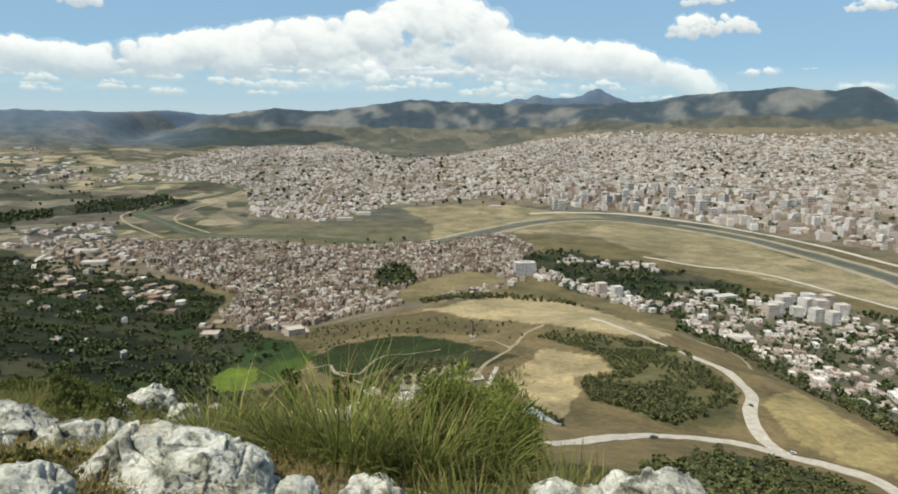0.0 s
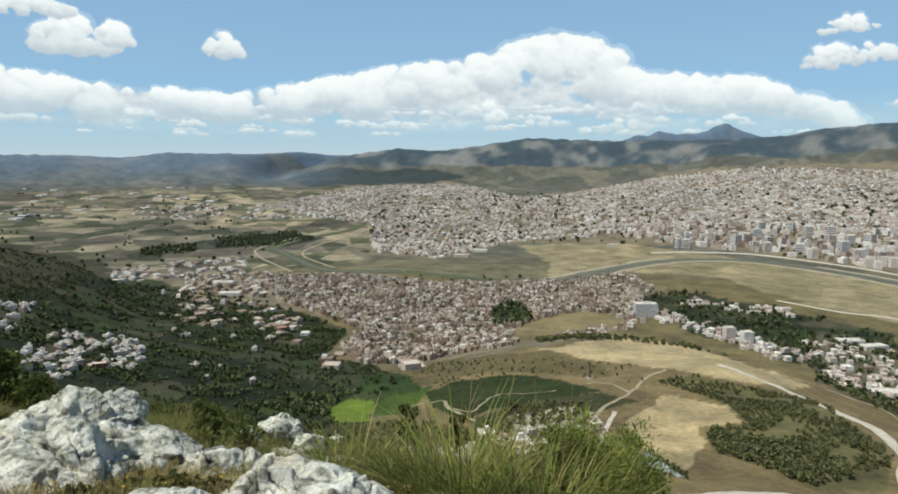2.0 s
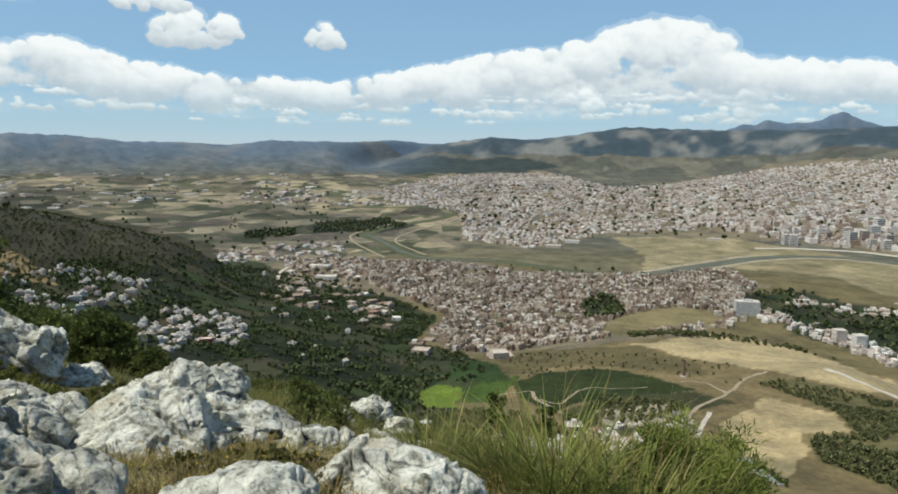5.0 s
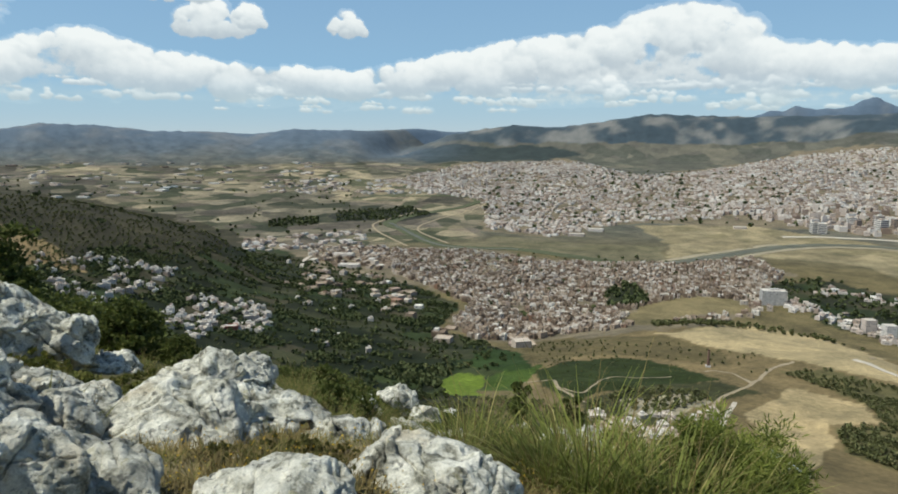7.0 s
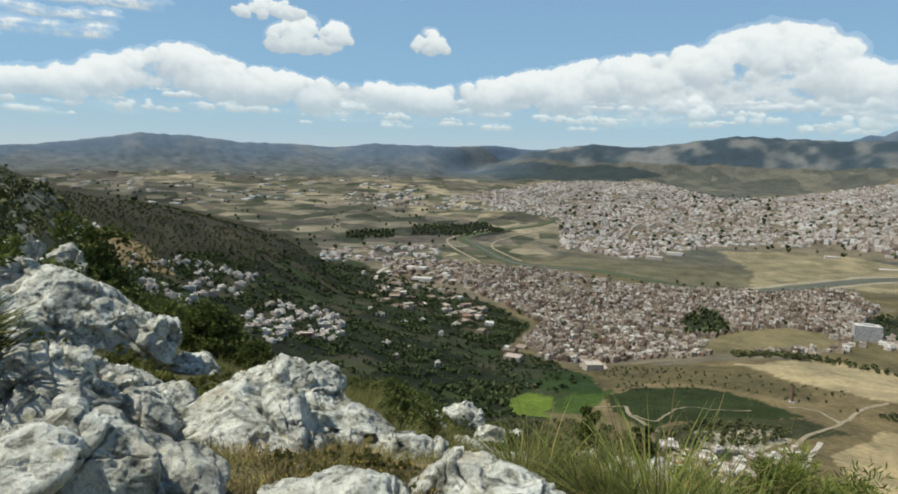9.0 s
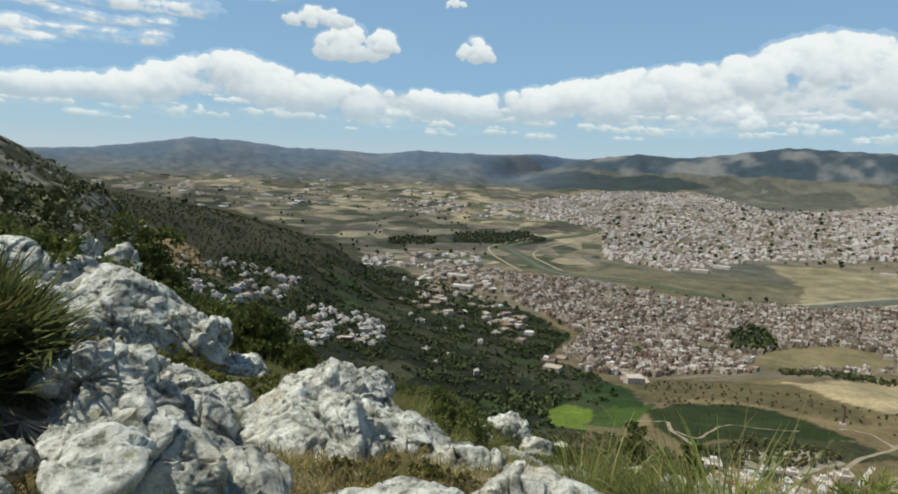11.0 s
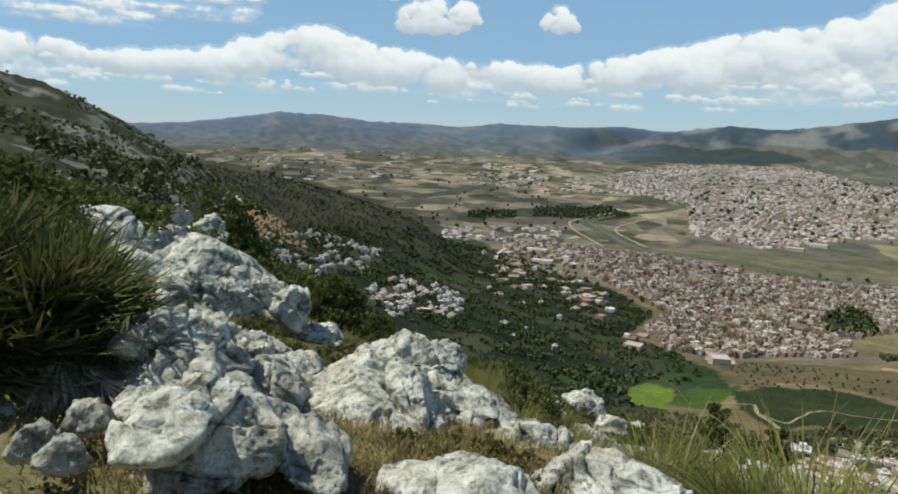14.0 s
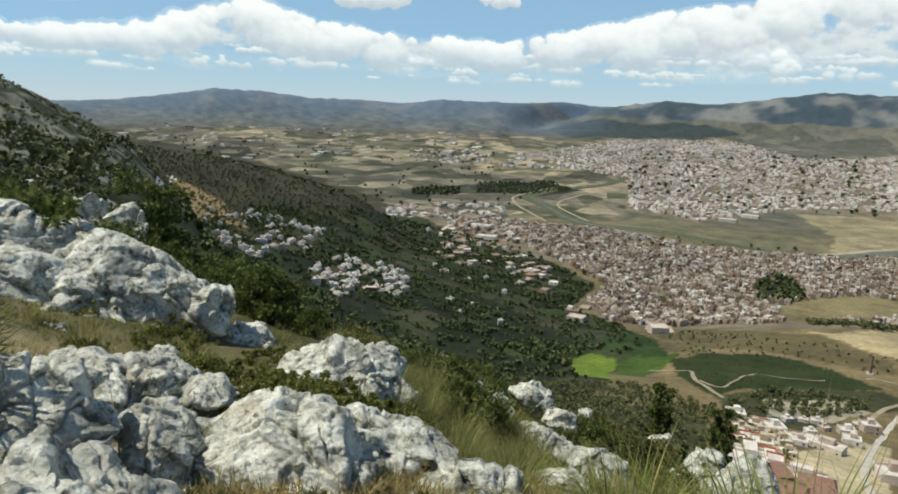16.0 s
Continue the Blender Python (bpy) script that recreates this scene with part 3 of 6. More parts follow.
def land_cover(x, y, z):
    r = np.hypot(x, y)
    az = np.degrees(np.arctan2(-x, y))
    el = np.degrees(np.arctan2(z - EYE_Z, r))
    wob = np.clip(14.0 / np.maximum(r, 1) * 57.3, 0.05, 0.6)
    u = az + wob * fbm(flat3(x, y, np.where(r > 1500, 160.0, 30.0)), 4) * np.where(r > 1500, 6.0, 1.2)
    v = el + np.where(r > 3300, 0.42, np.maximum(wob * 0.35, 0.14)) * fbm(flat3(x, y, np.where(r > 1500, 160.0, 30.0), 9.0), 4)
    c = np.empty((len(x), 4))
    c[:] = (*SCRUB, 0.0)
    # beyond 1.5 km the land greys, haze mixed into its colour
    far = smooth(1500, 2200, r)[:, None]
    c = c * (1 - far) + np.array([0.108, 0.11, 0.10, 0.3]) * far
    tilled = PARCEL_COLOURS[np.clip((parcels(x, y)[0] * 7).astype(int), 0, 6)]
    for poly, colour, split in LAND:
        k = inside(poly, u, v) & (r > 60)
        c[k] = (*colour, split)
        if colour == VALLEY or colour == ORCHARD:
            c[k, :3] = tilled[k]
    # the slope below the lookout, the craggy mountain side
    slope = (r > 14) & (r < 330) & (az > -60) & ((az > 10) | (el < -27.5))
    mixv = np.clip(0.5 + 0.9 * fbm(flat3(x, y, 9.0), 5), 0, 1)[:, None]
    sl = np.array([*MAQUIS, 0]) * mixv + np.array([0.09, 0.085, 0.042, 0]) * (1 - mixv)
    c[slope] = sl[slope]
    crag = (az > 56.5) & (r > 60) & (r < 500)
    grey = smooth(0.0, 0.35, fbm(flat3(x, y, 9.0), 5))[:, None]
    cr = np.array([0.24, 0.232, 0.205, 0]) * grey + np.array([0.05, 0.054, 0.029, 0]) * (1 - grey)
    c[crag] = cr[crag]
    cut = inside([(55.4, -5.7), (51.8, -7.4), (49.4, -10), (53.6, -9), (54.4, -7.4)], u, v) & (r > 40) & (r < 1600)
    c[cut] = (0.29, 0.21, 0.115, 0.0)
    near = r < 14
    mixn = smooth(-0.35, 0.3, fbm(flat3(x, y, 0.8), 5))[:, None]
    nr = np.array([0.33, 0.265, 0.165, 0]) * mixn + np.array([0.17, 0.15, 0.075, 0]) * (1 - mixn)
    lush = np.maximum(smooth(8.0, 12.0, r), smooth(5.0, 7.0, r) * smooth(-6.0, -4.5, x))[:, None]
    nr = nr * (1 - lush) + (np.array([0.10, 0.092, 0.042, 0]) * mixn + np.array([0.045, 0.052, 0.02, 0]) * (1 - mixn)) * lush
    c[near] = nr[near]
    # the ranges: scrub and bare stone near, blue behind, distance haze painted into both
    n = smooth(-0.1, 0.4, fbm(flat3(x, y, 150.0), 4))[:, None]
    rg = np.array([*HAZY_RANGE, 0.0]) * (1 - n) + np.array([0.19, 0.19, 0.19, 0.0]) * n
    bl = np.array([*HAZE_BLUE, 0.0]) * (1 - 0.6 * n) + np.array([0.20, 0.21, 0.235, 0.0]) * 0.6 * n
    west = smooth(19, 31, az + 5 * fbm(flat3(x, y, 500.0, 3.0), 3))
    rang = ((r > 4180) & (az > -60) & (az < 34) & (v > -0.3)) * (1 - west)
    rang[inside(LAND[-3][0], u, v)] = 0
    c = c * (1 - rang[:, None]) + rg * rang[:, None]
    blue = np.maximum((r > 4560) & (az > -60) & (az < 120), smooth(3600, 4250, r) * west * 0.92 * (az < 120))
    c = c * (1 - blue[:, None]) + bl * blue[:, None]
    return c


def build_ground():
    az = np.concatenate([np.arange(-40, 80.01, 0.23), np.arange(83, 316.0, 3.0)])
    rr = [0.25]
    while rr[-1] < 4930:
        r = rr[-1]
        step = r * (0.016 if r < 400 else 0.009) if r < 1200 else min(11.0, r * 0.009)
        rr.append(r + max(step, 0.04))
    rr = np.array(rr)
    A, R = np.meshgrid(np.radians(az), rr, indexing="ij")
    x, y = (-np.sin(A) * R).ravel(), (np.cos(A) * R).ravel()
    z = height(x, y)
    na, nr = len(az), len(rr)
    i, j = np.meshgrid(np.arange(na), np.arange(nr - 1), indexing="ij")
    i2 = (i + 1) % na
    f = np.stack([i * nr + j, i2 * nr + j, i2 * nr + j + 1, i * nr + j + 1], -1).reshape(-1, 4)[:, ::-1]
    verts = np.concatenate([np.stack([x, y, z], 1), [[0, 0, float(height(0, 0)[0])]]])
    me = mesh_of("ground", verts, f, GROUND, True)
    bmx = bmesh.new()
    bmx.from_mesh(me)
    bmx.verts.ensure_lookup_table()
    for k in range(na):
        fc = bmx.faces.new((bmx.verts[len(verts) - 1], bmx.verts[((k + 1) % na) * nr], bmx.verts[k * nr]))
        fc.smooth = True
    bmx.to_mesh(me)
    bmx.free()
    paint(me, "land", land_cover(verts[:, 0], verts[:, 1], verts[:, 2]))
    rr_all = np.hypot(verts[:, 0], verts[:, 1])
    # colour contrast drops past 3.6 km, a painted haze effect
    calm = 1 - 0.7 * smooth(3600, 4500, rr_all)
    paint(me, "far_contrast", np.stack([calm] * 4, 1))
    me.update()
    thing("ground", "dry grass, scrub and stony ground falling to a farmed valley", "ground", me=me, kind="structure")


build_ground()

# ---- the far cloud bank: a plain glowing backdrop behind the ranges ----
CLOUD_TOP = [(-60, 2.6), (-20, 2.6), (-18, 4.5), (-15.5, 5.6), (-12, 6.7), (-8, 7.1), (-3.5, 7.6), (-1.5, 9.9), (3, 11.0), (7, 9.6), (10, 8.7), (16, 8.0), (22, 6.9), (29, 5.7),
             (36, 6.0), (42, 6.5), (46, 7.6), (49, 8.2), (53, 7.3), (58, 5.6), (64, 5.0), (67.5, 5.8), (80, 6.0), (110, 6.0)]
# lone clouds: bearing, angle, half width, half height
CLOUDS = [(29.2, 9.0, 1.5, 1.0), (39.5, 9.2, 3.0, 1.5), (42, 11.0, 3.2, 0.9), (36.8, 9.3, 1.2, 1.0), (-17.5, 7.5, 1.8, 0.9), (-20, 7.6, 2.4, 0.8), (-29.3, 8.5, 1.6, 0.6),
          (-18.5, 9.6, 2.0, 0.7), (50, 12.5, 6, 0.6), (55, 10.6, 5, 0.5), (60, 8.2, 6.5, 0.45), (66, 7.3, 5, 0.45), (65, 10.0, 5, 0.35), (57, 9.3, 4, 0.35), (75, 9, 6, 0.5), (31, 12.6, 0.9, 0.4)]


def mat_cloud():
    m = bpy.data.materials.new("cloud_bank")
    m.use_nodes = True
    nt = m.node_tree
    nt.nodes.remove(nt.nodes["Principled BSDF"])
    at = nt.nodes.new("ShaderNodeAttribute")
    at.attribute_name = "cloud"
    sep = nt.nodes.new("ShaderNodeSeparateColor")
    nt.links.new(at.outputs["Color"], sep.inputs[0])
    tc = nt.nodes.new("ShaderNodeTexCoord").outputs["Object"]
    n1 = grain(nt, tc, 0.016, 5, 0.6)
    n2 = grain(nt, tc, 0.006, 4, 0.55)
    # ragged rims: the noise eats into the thin parts alone
    rag = sums(nt, "ADD", sums(nt, "MULTIPLY", sums(nt, "SUBTRACT", n1, 0.5), 0.9), sums(nt, "MULTIPLY", sums(nt, "SUBTRACT", n2, 0.5), 0.8))
    edge = nt.nodes.new("ShaderNodeMapRange")
    edge.interpolation_type = "SMOOTHSTEP"
    edge.inputs["From Min"].default_value, edge.inputs["From Max"].default_value = 0.18, 0.82
    nt.links.new(sums(nt, "ADD", sep.outputs[0], rag), edge.inputs["Value"])
    body = sums(nt, "MULTIPLY", edge.outputs[0], sep.outputs[2])
    veil = at.outputs["Alpha"]
    alpha = sums(nt, "MAXIMUM", body, veil)
    lit = sums(nt, "ADD", sep.outputs[1], sums(nt, "MULTIPLY", sums(nt, "SUBTRACT", n1, 0.5), 0.28))
    col = ramp(nt, lit, [(0.05, (0.46, 0.53, 0.60)), (0.32, (0.58, 0.64, 0.68)), (0.55, (0.77, 0.81, 0.82)), (0.80, (0.95, 0.96, 0.94))])
    pale = sums(nt, "MULTIPLY", veil, sums(nt, "SUBTRACT", 1.0, body))
    haze = ramp(nt, sep.outputs[2], [(0.0, (0.48, 0.61, 0.72)), (0.8, (0.36, 0.56, 0.74)), (1.0, (0.19, 0.46, 0.78))])
    col = blend(nt, pale, col, haze)
    em = nt.nodes.new("ShaderNodeEmission")
    nt.links.new(col, em.inputs["Color"])
    tr = nt.nodes.new("ShaderNodeBsdfTransparent")
    mix = nt.nodes.new("ShaderNodeMixShader")
    nt.links.new(alpha, mix.inputs[0])
    nt.links.new(tr.outputs[0], mix.inputs[1])
    nt.links.new(em.outputs[0], mix.inputs[2])
    nt.links.new(mix.outputs[0], nt.nodes["Material Output"].inputs["Surface"])
    return m


def cloud_puffs():
    """Rounded heads of the cumulus rows, far rows first: bearing, angle, radius, foot and height of its cloud, thickness."""
    g = np.random.default_rng(31)
    out = []
    # small flat clouds low over the horizon
    for _ in range(150):
        a, b, w = g.uniform(-48, 90), g.uniform(2.1, 4.4), g.uniform(0.4, 1.5)
        if a < -19 and g.random() < 0.8:
            continue
        h = w * g.uniform(0.22, 0.4)
        out += [(a + g.uniform(-1, 1) * w, b + g.uniform(0, 0.5) * h, h * g.uniform(0.5, 0.9), b, h, g.uniform(0.3, 0.75), 1.8) for _ in range(7)]
    # broken cumulus under the bank
    for _ in range(46):
        a, b, w = g.uniform(-18, 95), g.uniform(2.5, 4.0), g.uniform(0.7, 2.2)
        h = w * g.uniform(0.3, 0.5)
        heads = []
        for _ in range(12):
            u = g.uniform(-1, 1)
            heads.append((a + u * w, b + g.random() * h * (1 - u * u), 0.42 * h * g.uniform(0.6, 1.3), b, h, g.uniform(0.5, 0.95), 1.4))
        out += sorted(heads, key=lambda p: -p[1])
    # the bank: heads fill it from its top down to a ragged grey foot
    rows = []
    for a in np.arange(-19, 100, 0.20):
        top = float(np.interp(a, *zip(*CLOUD_TOP)))
        foot = 3.3 + 0.5 * float(vnoise(np.array([[a / 6.0, 3.3]]))[0]) + 0.7 * float(vnoise(np.array([[a / 1.6, 7.7]]))[0]) + 0.28 * (top - 5.5)
        for _ in range(2):
            r = g.uniform(0.32, 0.7) if g.random() < 0.6 else g.uniform(0.8, 1.35)
            room = max(top - foot - 1.4 * r, 0.0)
            ce = foot + 0.4 * r + room * g.random() ** 0.65
            if vnoise(np.array([[a / 2.4, ce / 0.8 + 9.0]]))[0] < -0.35 and ce < top - 0.9:
                continue
            rows.append((a + g.uniform(-0.2, 0.2), ce, r, foot, max(top - foot, 0.8), g.uniform(0.8, 1.0) * min(1.0, 0.5 + 0.7 * (ce - foot) / max(top - foot, 0.8)), 1.25))
    rows.sort(key=lambda p: -p[1])
    out += rows
    # lone clouds; the flat ones are streaks of thin cloud
    for ca, ce, w, h in CLOUDS:
        streak = h < 0.17 * w
        heads = []
        for _ in range(int(34 * w / (h + 1)) + 12):
            u = g.uniform(-0.95, 0.95)
            if streak:
                heads.append((ca + w * u, ce + h * g.uniform(-1.8, 1.3), 0.55 * h * g.uniform(0.5, 1.3), ce - h, 2 * h, 0.20, 4.0))
            else:
                room = 1 - 0.85 * u * u
                heads.append((ca + w * u, ce - 0.75 * h + 1.5 * h * room * g.random(), h * g.uniform(0.22, 0.60) * room**0.5, ce - h, 2 * h, 0.85, 1.25))
        out += sorted(heads, key=lambda p: -p[1])
    return out


def build_clouds():
    az, el = np.arange(-60, 110.01, 0.11), np.concatenate([np.arange(-1.5, 14.0, 0.09), np.arange(14.0, 24.01, 0.5)])
    A, E = np.meshgrid(az, el, indexing="ij")
    a, e = A.ravel(), E.ravel()
    wa = (0.34 * fbm(flat3(a, e, 0.9), 4, 0.6)).reshape(A.shape)
    we = (0.30 * fbm(flat3(a, e, 0.9, 5.0), 4, 0.6)).reshape(A.shape)
    # the grey body of the bank, behind its lit heads
    top = np.interp(A, *zip(*CLOUD_TOP))
    ragged = fbm(flat3(a, e * 3.0, 3.2, 2.0), 4).reshape(A.shape)
    cov = smooth(0.15, 1.0, top - E + 0.8 * we) * smooth(2.7, 4.4, E + 0.9 * ragged) * np.clip(0.72 + 0.6 * ragged, 0, 1)
    lit = cov * (0.30 + 0.28 * ragged + 0.05 * (E - 3))
    for ca, ce, r, foot, tall, thick, wide in cloud_puffs():
        i0, i1 = np.searchsorted(az, [ca - 1.5 * wide * r - 0.4, ca + 1.5 * wide * r + 0.4])
        j0, j1 = np.searchsorted(el, [ce - 1.6 * r - 0.4, ce + 1.6 * r + 0.4])
        k = (slice(i0, i1), slice(j0, j1))
        q = min(1.0, r / 0.5)
        da, de = (A[k] + wa[k] * q - ca) / (wide * r), (E[k] + we[k] * q - ce) / r
        al = thick * (1 - smooth(0.52, 1.12, np.hypot(da, de))) * smooth(foot - 0.25, foot + 0.12, E[k] + 0.4 * we[k])
        head = np.clip(0.55 + 0.45 * de - 0.12 * da, 0, 1)
        up = np.clip((E[k] - foot) / tall, 0, 1)
        lit[k] = lit[k] * (1 - al) + al * np.clip(0.07 + (0.34 + 0.36 * up) * head + 0.30 * up, 0, 1)
        cov[k] = 1 - (1 - cov[k]) * (1 - al)
    lit = lit / np.maximum(cov, 0.02)
    cov, lit = cov.ravel(), np.clip(lit.ravel(), 0, 1)
    veil = smooth(-0.5, 2.4, e) * (0.72 + 0.28 * smooth(2.0, 5.5, e))
    ra, rel, rad = np.radians(a), np.radians(e), 4935.0
    v = np.stack([-np.sin(ra) * np.cos(rel), np.cos(ra) * np.cos(rel), np.sin(rel)], 1) * rad + [0, 0, EYE_Z]
    na, ne = len(az), len(el)
    i, j = np.meshgrid(np.arange(na - 1), np.arange(ne - 1), indexing="ij")
    f = np.stack([i * ne + j, (i + 1) * ne + j, (i + 1) * ne + j + 1, i * ne + j + 1], -1).reshape(-1, 4)
    me = mesh_of("cloud_bank", v, f, mat_cloud(), True)
    paint(me, "cloud", np.stack([cov, lit, veil, (0.62 + 0.20 * (1 - smooth(0.5, 9.0, e))) * (1 - smooth(14.5, 18.0, e))], 1))
    thing("backdrop_clouds", "white cumulus clouds with grey bases over the horizon", "clouds", me=me, kind="structure")


build_clouds()

# ---- limestone outcrop round the lookout ----
def ico(level):
    bm = bmesh.new()
    bmesh.ops.create_icosphere(bm, subdivisions=level, radius=1.0)
    v = np.array([p.co[:] for p in bm.verts])
    f = np.array([[q.index for q in fc.verts] for fc in bm.faces])
    bm.free()
    return v, f


ICO = {k: ico(k) for k in (3, 4, 5, 6)}


def block_shape(size, seed, level=5, tilt=(0, 0, 0)):
    """A broken block: six jittered sides with hard edges, cut across by a few flat breaks."""
    g = np.random.default_rng(seed)
    v, f = ICO[level]
    # sides flare towards the foot, so that the block grows out of the ground
    sides = np.array([[1, 0, 0.42], [-1, 0, 0.42], [0, 1, 0.3], [0, -1, 0.55], [0, 0, 1], [0, 0, -1]]) + g.normal(0, 0.16, (6, 3))
    cuts = np.array([[math.cos(a), math.sin(a), 0.75] for a in g.uniform(0, 2 * math.pi, 3)]) + g.normal(0, 0.15, (3, 3))
    n = np.concatenate([sides, cuts])
    n /= np.linalg.norm(n, axis=1, keepdims=True)
    dist = np.concatenate([g.uniform(0.76, 0.92, 4), [0.92, 1.25], g.uniform(0.82, 0.98, 3)])
    o = g.uniform(-50, 50, 3)
    bent = v + 0.02 * np.stack([fbm(v * 1.6 + o + k * 7, 3) for k in range(3)], 1)
    q = np.maximum(bent @ n.T, 0.02) / dist
    sharp = 70.0
    r = 1 / ((np.sum(q**sharp, 1) + 0.62**sharp) ** (1 / sharp))
    m = np.array(Euler([radians(t) for t in tilt]).to_matrix())
    return (v * r[:, None] * np.asarray(size) * [0.84, 0.84, 1.0]) @ m.T, f


def weathered(p, normal, s, seed):
    """Flat breaks, joints with stepped lips, rain flutes and solution pits worn into a rock."""
    g = np.random.default_rng(seed)
    o = g.uniform(-50, 50, 3)
    bend = fbm(p / (0.7 * s) + o + 9, 4)
    d = 0.02 * bend
    # joints: one steep set, one along the beds; the rock on one side of each stands a little proud
    for k in range(7):
        axis = g.normal(size=3) * ([1, 1, 0.3] if k % 2 else [0.5, 0.5, 1.0])
        axis /= np.linalg.norm(axis)
        t = p @ axis
        t = (t - np.quantile(t, g.uniform(0.12, 0.88))) / s + 0.10 * bend + 0.05 * fbm(p / (0.22 * s) + o + 13 * k, 3)
        here = smooth(-0.25, 0.15, fbm(p / (1.1 * s) + o + 5 * k, 2))
        d = d - 0.18 * here * np.exp(-((t / 0.022) ** 2)) + 0.06 * here * np.tanh(t / 0.018)
    # the skin breaks into flat shards, each tipped its own way
    low, high = p.min(0), p.max(0)
    cells = int(np.clip(np.prod((high - low) / (0.55 * s)), 14, 200))
    core, tip = g.uniform(low, high, (cells, 3)), g.normal(0, 0.26, (cells, 3))
    bent = (p + 0.10 * s * np.stack([fbm(p / (0.3 * s) + o + 11 * k, 3) for k in range(3)], 1)).astype(np.float32)
    which = np.argmin((bent**2).sum(1)[:, None] - 2 * bent @ core.T.astype(np.float32) + (core**2).sum(1).astype(np.float32), 1)
    d = d + 0.62 * np.clip(((p - core[which]) * tip[which]).sum(1) / s, -0.12, 0.12)
    dip = np.array([0.70, 0.46, -0.55])
    along = (p @ dip)[:, None] * dip
    flute = np.abs(fbm(((p - along) * 1.5 + along * 0.35) / (0.26 * s) + o, 4, 0.55))
    d = d + 0.055 * np.minimum(flute, 0.30)
    d = d - 0.12 * np.maximum(0, fbm(p / (0.13 * s) + o, 3) - 0.24) - 0.05 * np.maximum(0, vnoise(p / (0.05 * s) + o) - 0.35)
    d = d + 0.034 * fbm(p / (0.085 * s) + o, 5, 0.75)
    return p + normal * (d * s)[:, None]


def rock(label, chunks, seed, group="limestone outcrop", name="boulder"):
    """One rock grown together from blocks (centre, half sizes, tilt), welded into a single skin and then weathered."""
    out = []
    c0 = np.array(chunks[0][0], float)
    g = np.random.default_rng(seed + 900)
    s = float(np.mean([np.mean(c[1]) for c in chunks]))
    for k, (c, size, tilt) in enumerate(chunks):
        p, f = block_shape(size, seed * 31 + k, 5, tilt)
        out.append((p + np.array(c) - c0, f))
        m = np.array(Euler([radians(t) for t in tilt]).to_matrix())
        for j in range(1):
            a = g.uniform(0, 2 * math.pi)
            spot = np.array([math.cos(a) * size[0] * 0.55, math.sin(a) * size[1] * 0.55, g.uniform(-0.45, 0.1) * size[2]])
            b = np.array(size) * g.uniform(0.5, 0.7) * g.uniform(0.85, 1.2, 3)
            q, f = block_shape(b, seed * 53 + 7 * k + j, 4, (tilt[0] + g.uniform(-14, 14), tilt[1] + g.uniform(-14, 14), tilt[2] + g.uniform(-30, 30)))
            out.append((q + m @ spot + np.array(c) - c0, f))
    v, f = joined(out)
    raw = new("raw", mesh_of("raw", v, f, ROCK, True))
    weld = raw.modifiers.new("weld", "REMESH")
    weld.mode, weld.voxel_size = "VOXEL", max(0.007, s * 0.03)
    got = raw.evaluated_get(bpy.context.evaluated_depsgraph_get())
    me = bpy.data.meshes.new_from_object(got)
    bpy.data.objects.remove(raw)
    n = len(me.vertices)
    co, no = np.empty(n * 3, np.float32), np.empty(n * 3, np.float32)
    me.vertices.foreach_get("co", co)
    me.vertex_normals.foreach_get("vector", no)
    me.vertices.foreach_set("co", weathered(co.reshape(-1, 3), no.reshape(-1, 3), s, seed).astype(np.float32).ravel())
    me.polygons.foreach_set("use_smooth", np.ones(len(me.polygons), bool))
    me.name = name
    me.update()
    thing(name, label, "rock", group, me, Matrix.Translation(c0))


rock("large pale grey limestone outcrop with cracks and pits", [((-2.95, 3.12, -0.04), (0.42, 0.33, 0.21), (0, 4, 37)), ((-3.22, 3.21, -0.01), (0.49, 0.25, 0.13), (-6, 2, 53)), ((-2.91, 3.65, -0.19), (0.26, 0.22, 0.13), (0, 16, 39))], 11)
rock("long pitted limestone ridge beside dry herbs", [((-2.27, 3.63, -0.23), (0.29, 0.26, 0.11), (0, 8, 30)), ((-1.49, 3.18, -0.10), (0.43, 0.30, 0.16), (0, 7, 16)), ((-1.29, 2.99, -0.08), (0.35, 0.25, 0.14), (0, 10, 20)), ((-2.70, 3.72, -0.14), (0.26, 0.16, 0.06), (0, 12, 34))], 7)
rock("pale limestone boulder half sunk in dry herbs", [((-1.85, 2.30, 0.19), (0.25, 0.22, 0.06), (0, -6, 36))], 56)
rock("large pale grey limestone outcrop with cracks and pits", [((-3.32, 2.51, 0.06), (0.23, 0.24, 0.24), (0, 6, 58)), ((-3.53, 2.73, 0.09), (0.18, 0.20, 0.11), (0, 4, 57))], 93)
rock("large pale grey limestone outcrop with cracks and pits", [((-2.55, 1.56, 0.48), (0.26, 0.26, 0.19), (8, -12, 57)), ((-2.36, 1.31, 0.64), (0.15, 0.20, 0.06), (0, -14, 60)), ((-2.87, 1.81, 0.46), (0.11, 0.20, 0.12), (0, 0, 56))], 69)
rock("large pale grey limestone outcrop with cracks and pits", [((-2.27, 1.93, 0.32), (0.16, 0.22, 0.06), (0, 22, 47))], 35)
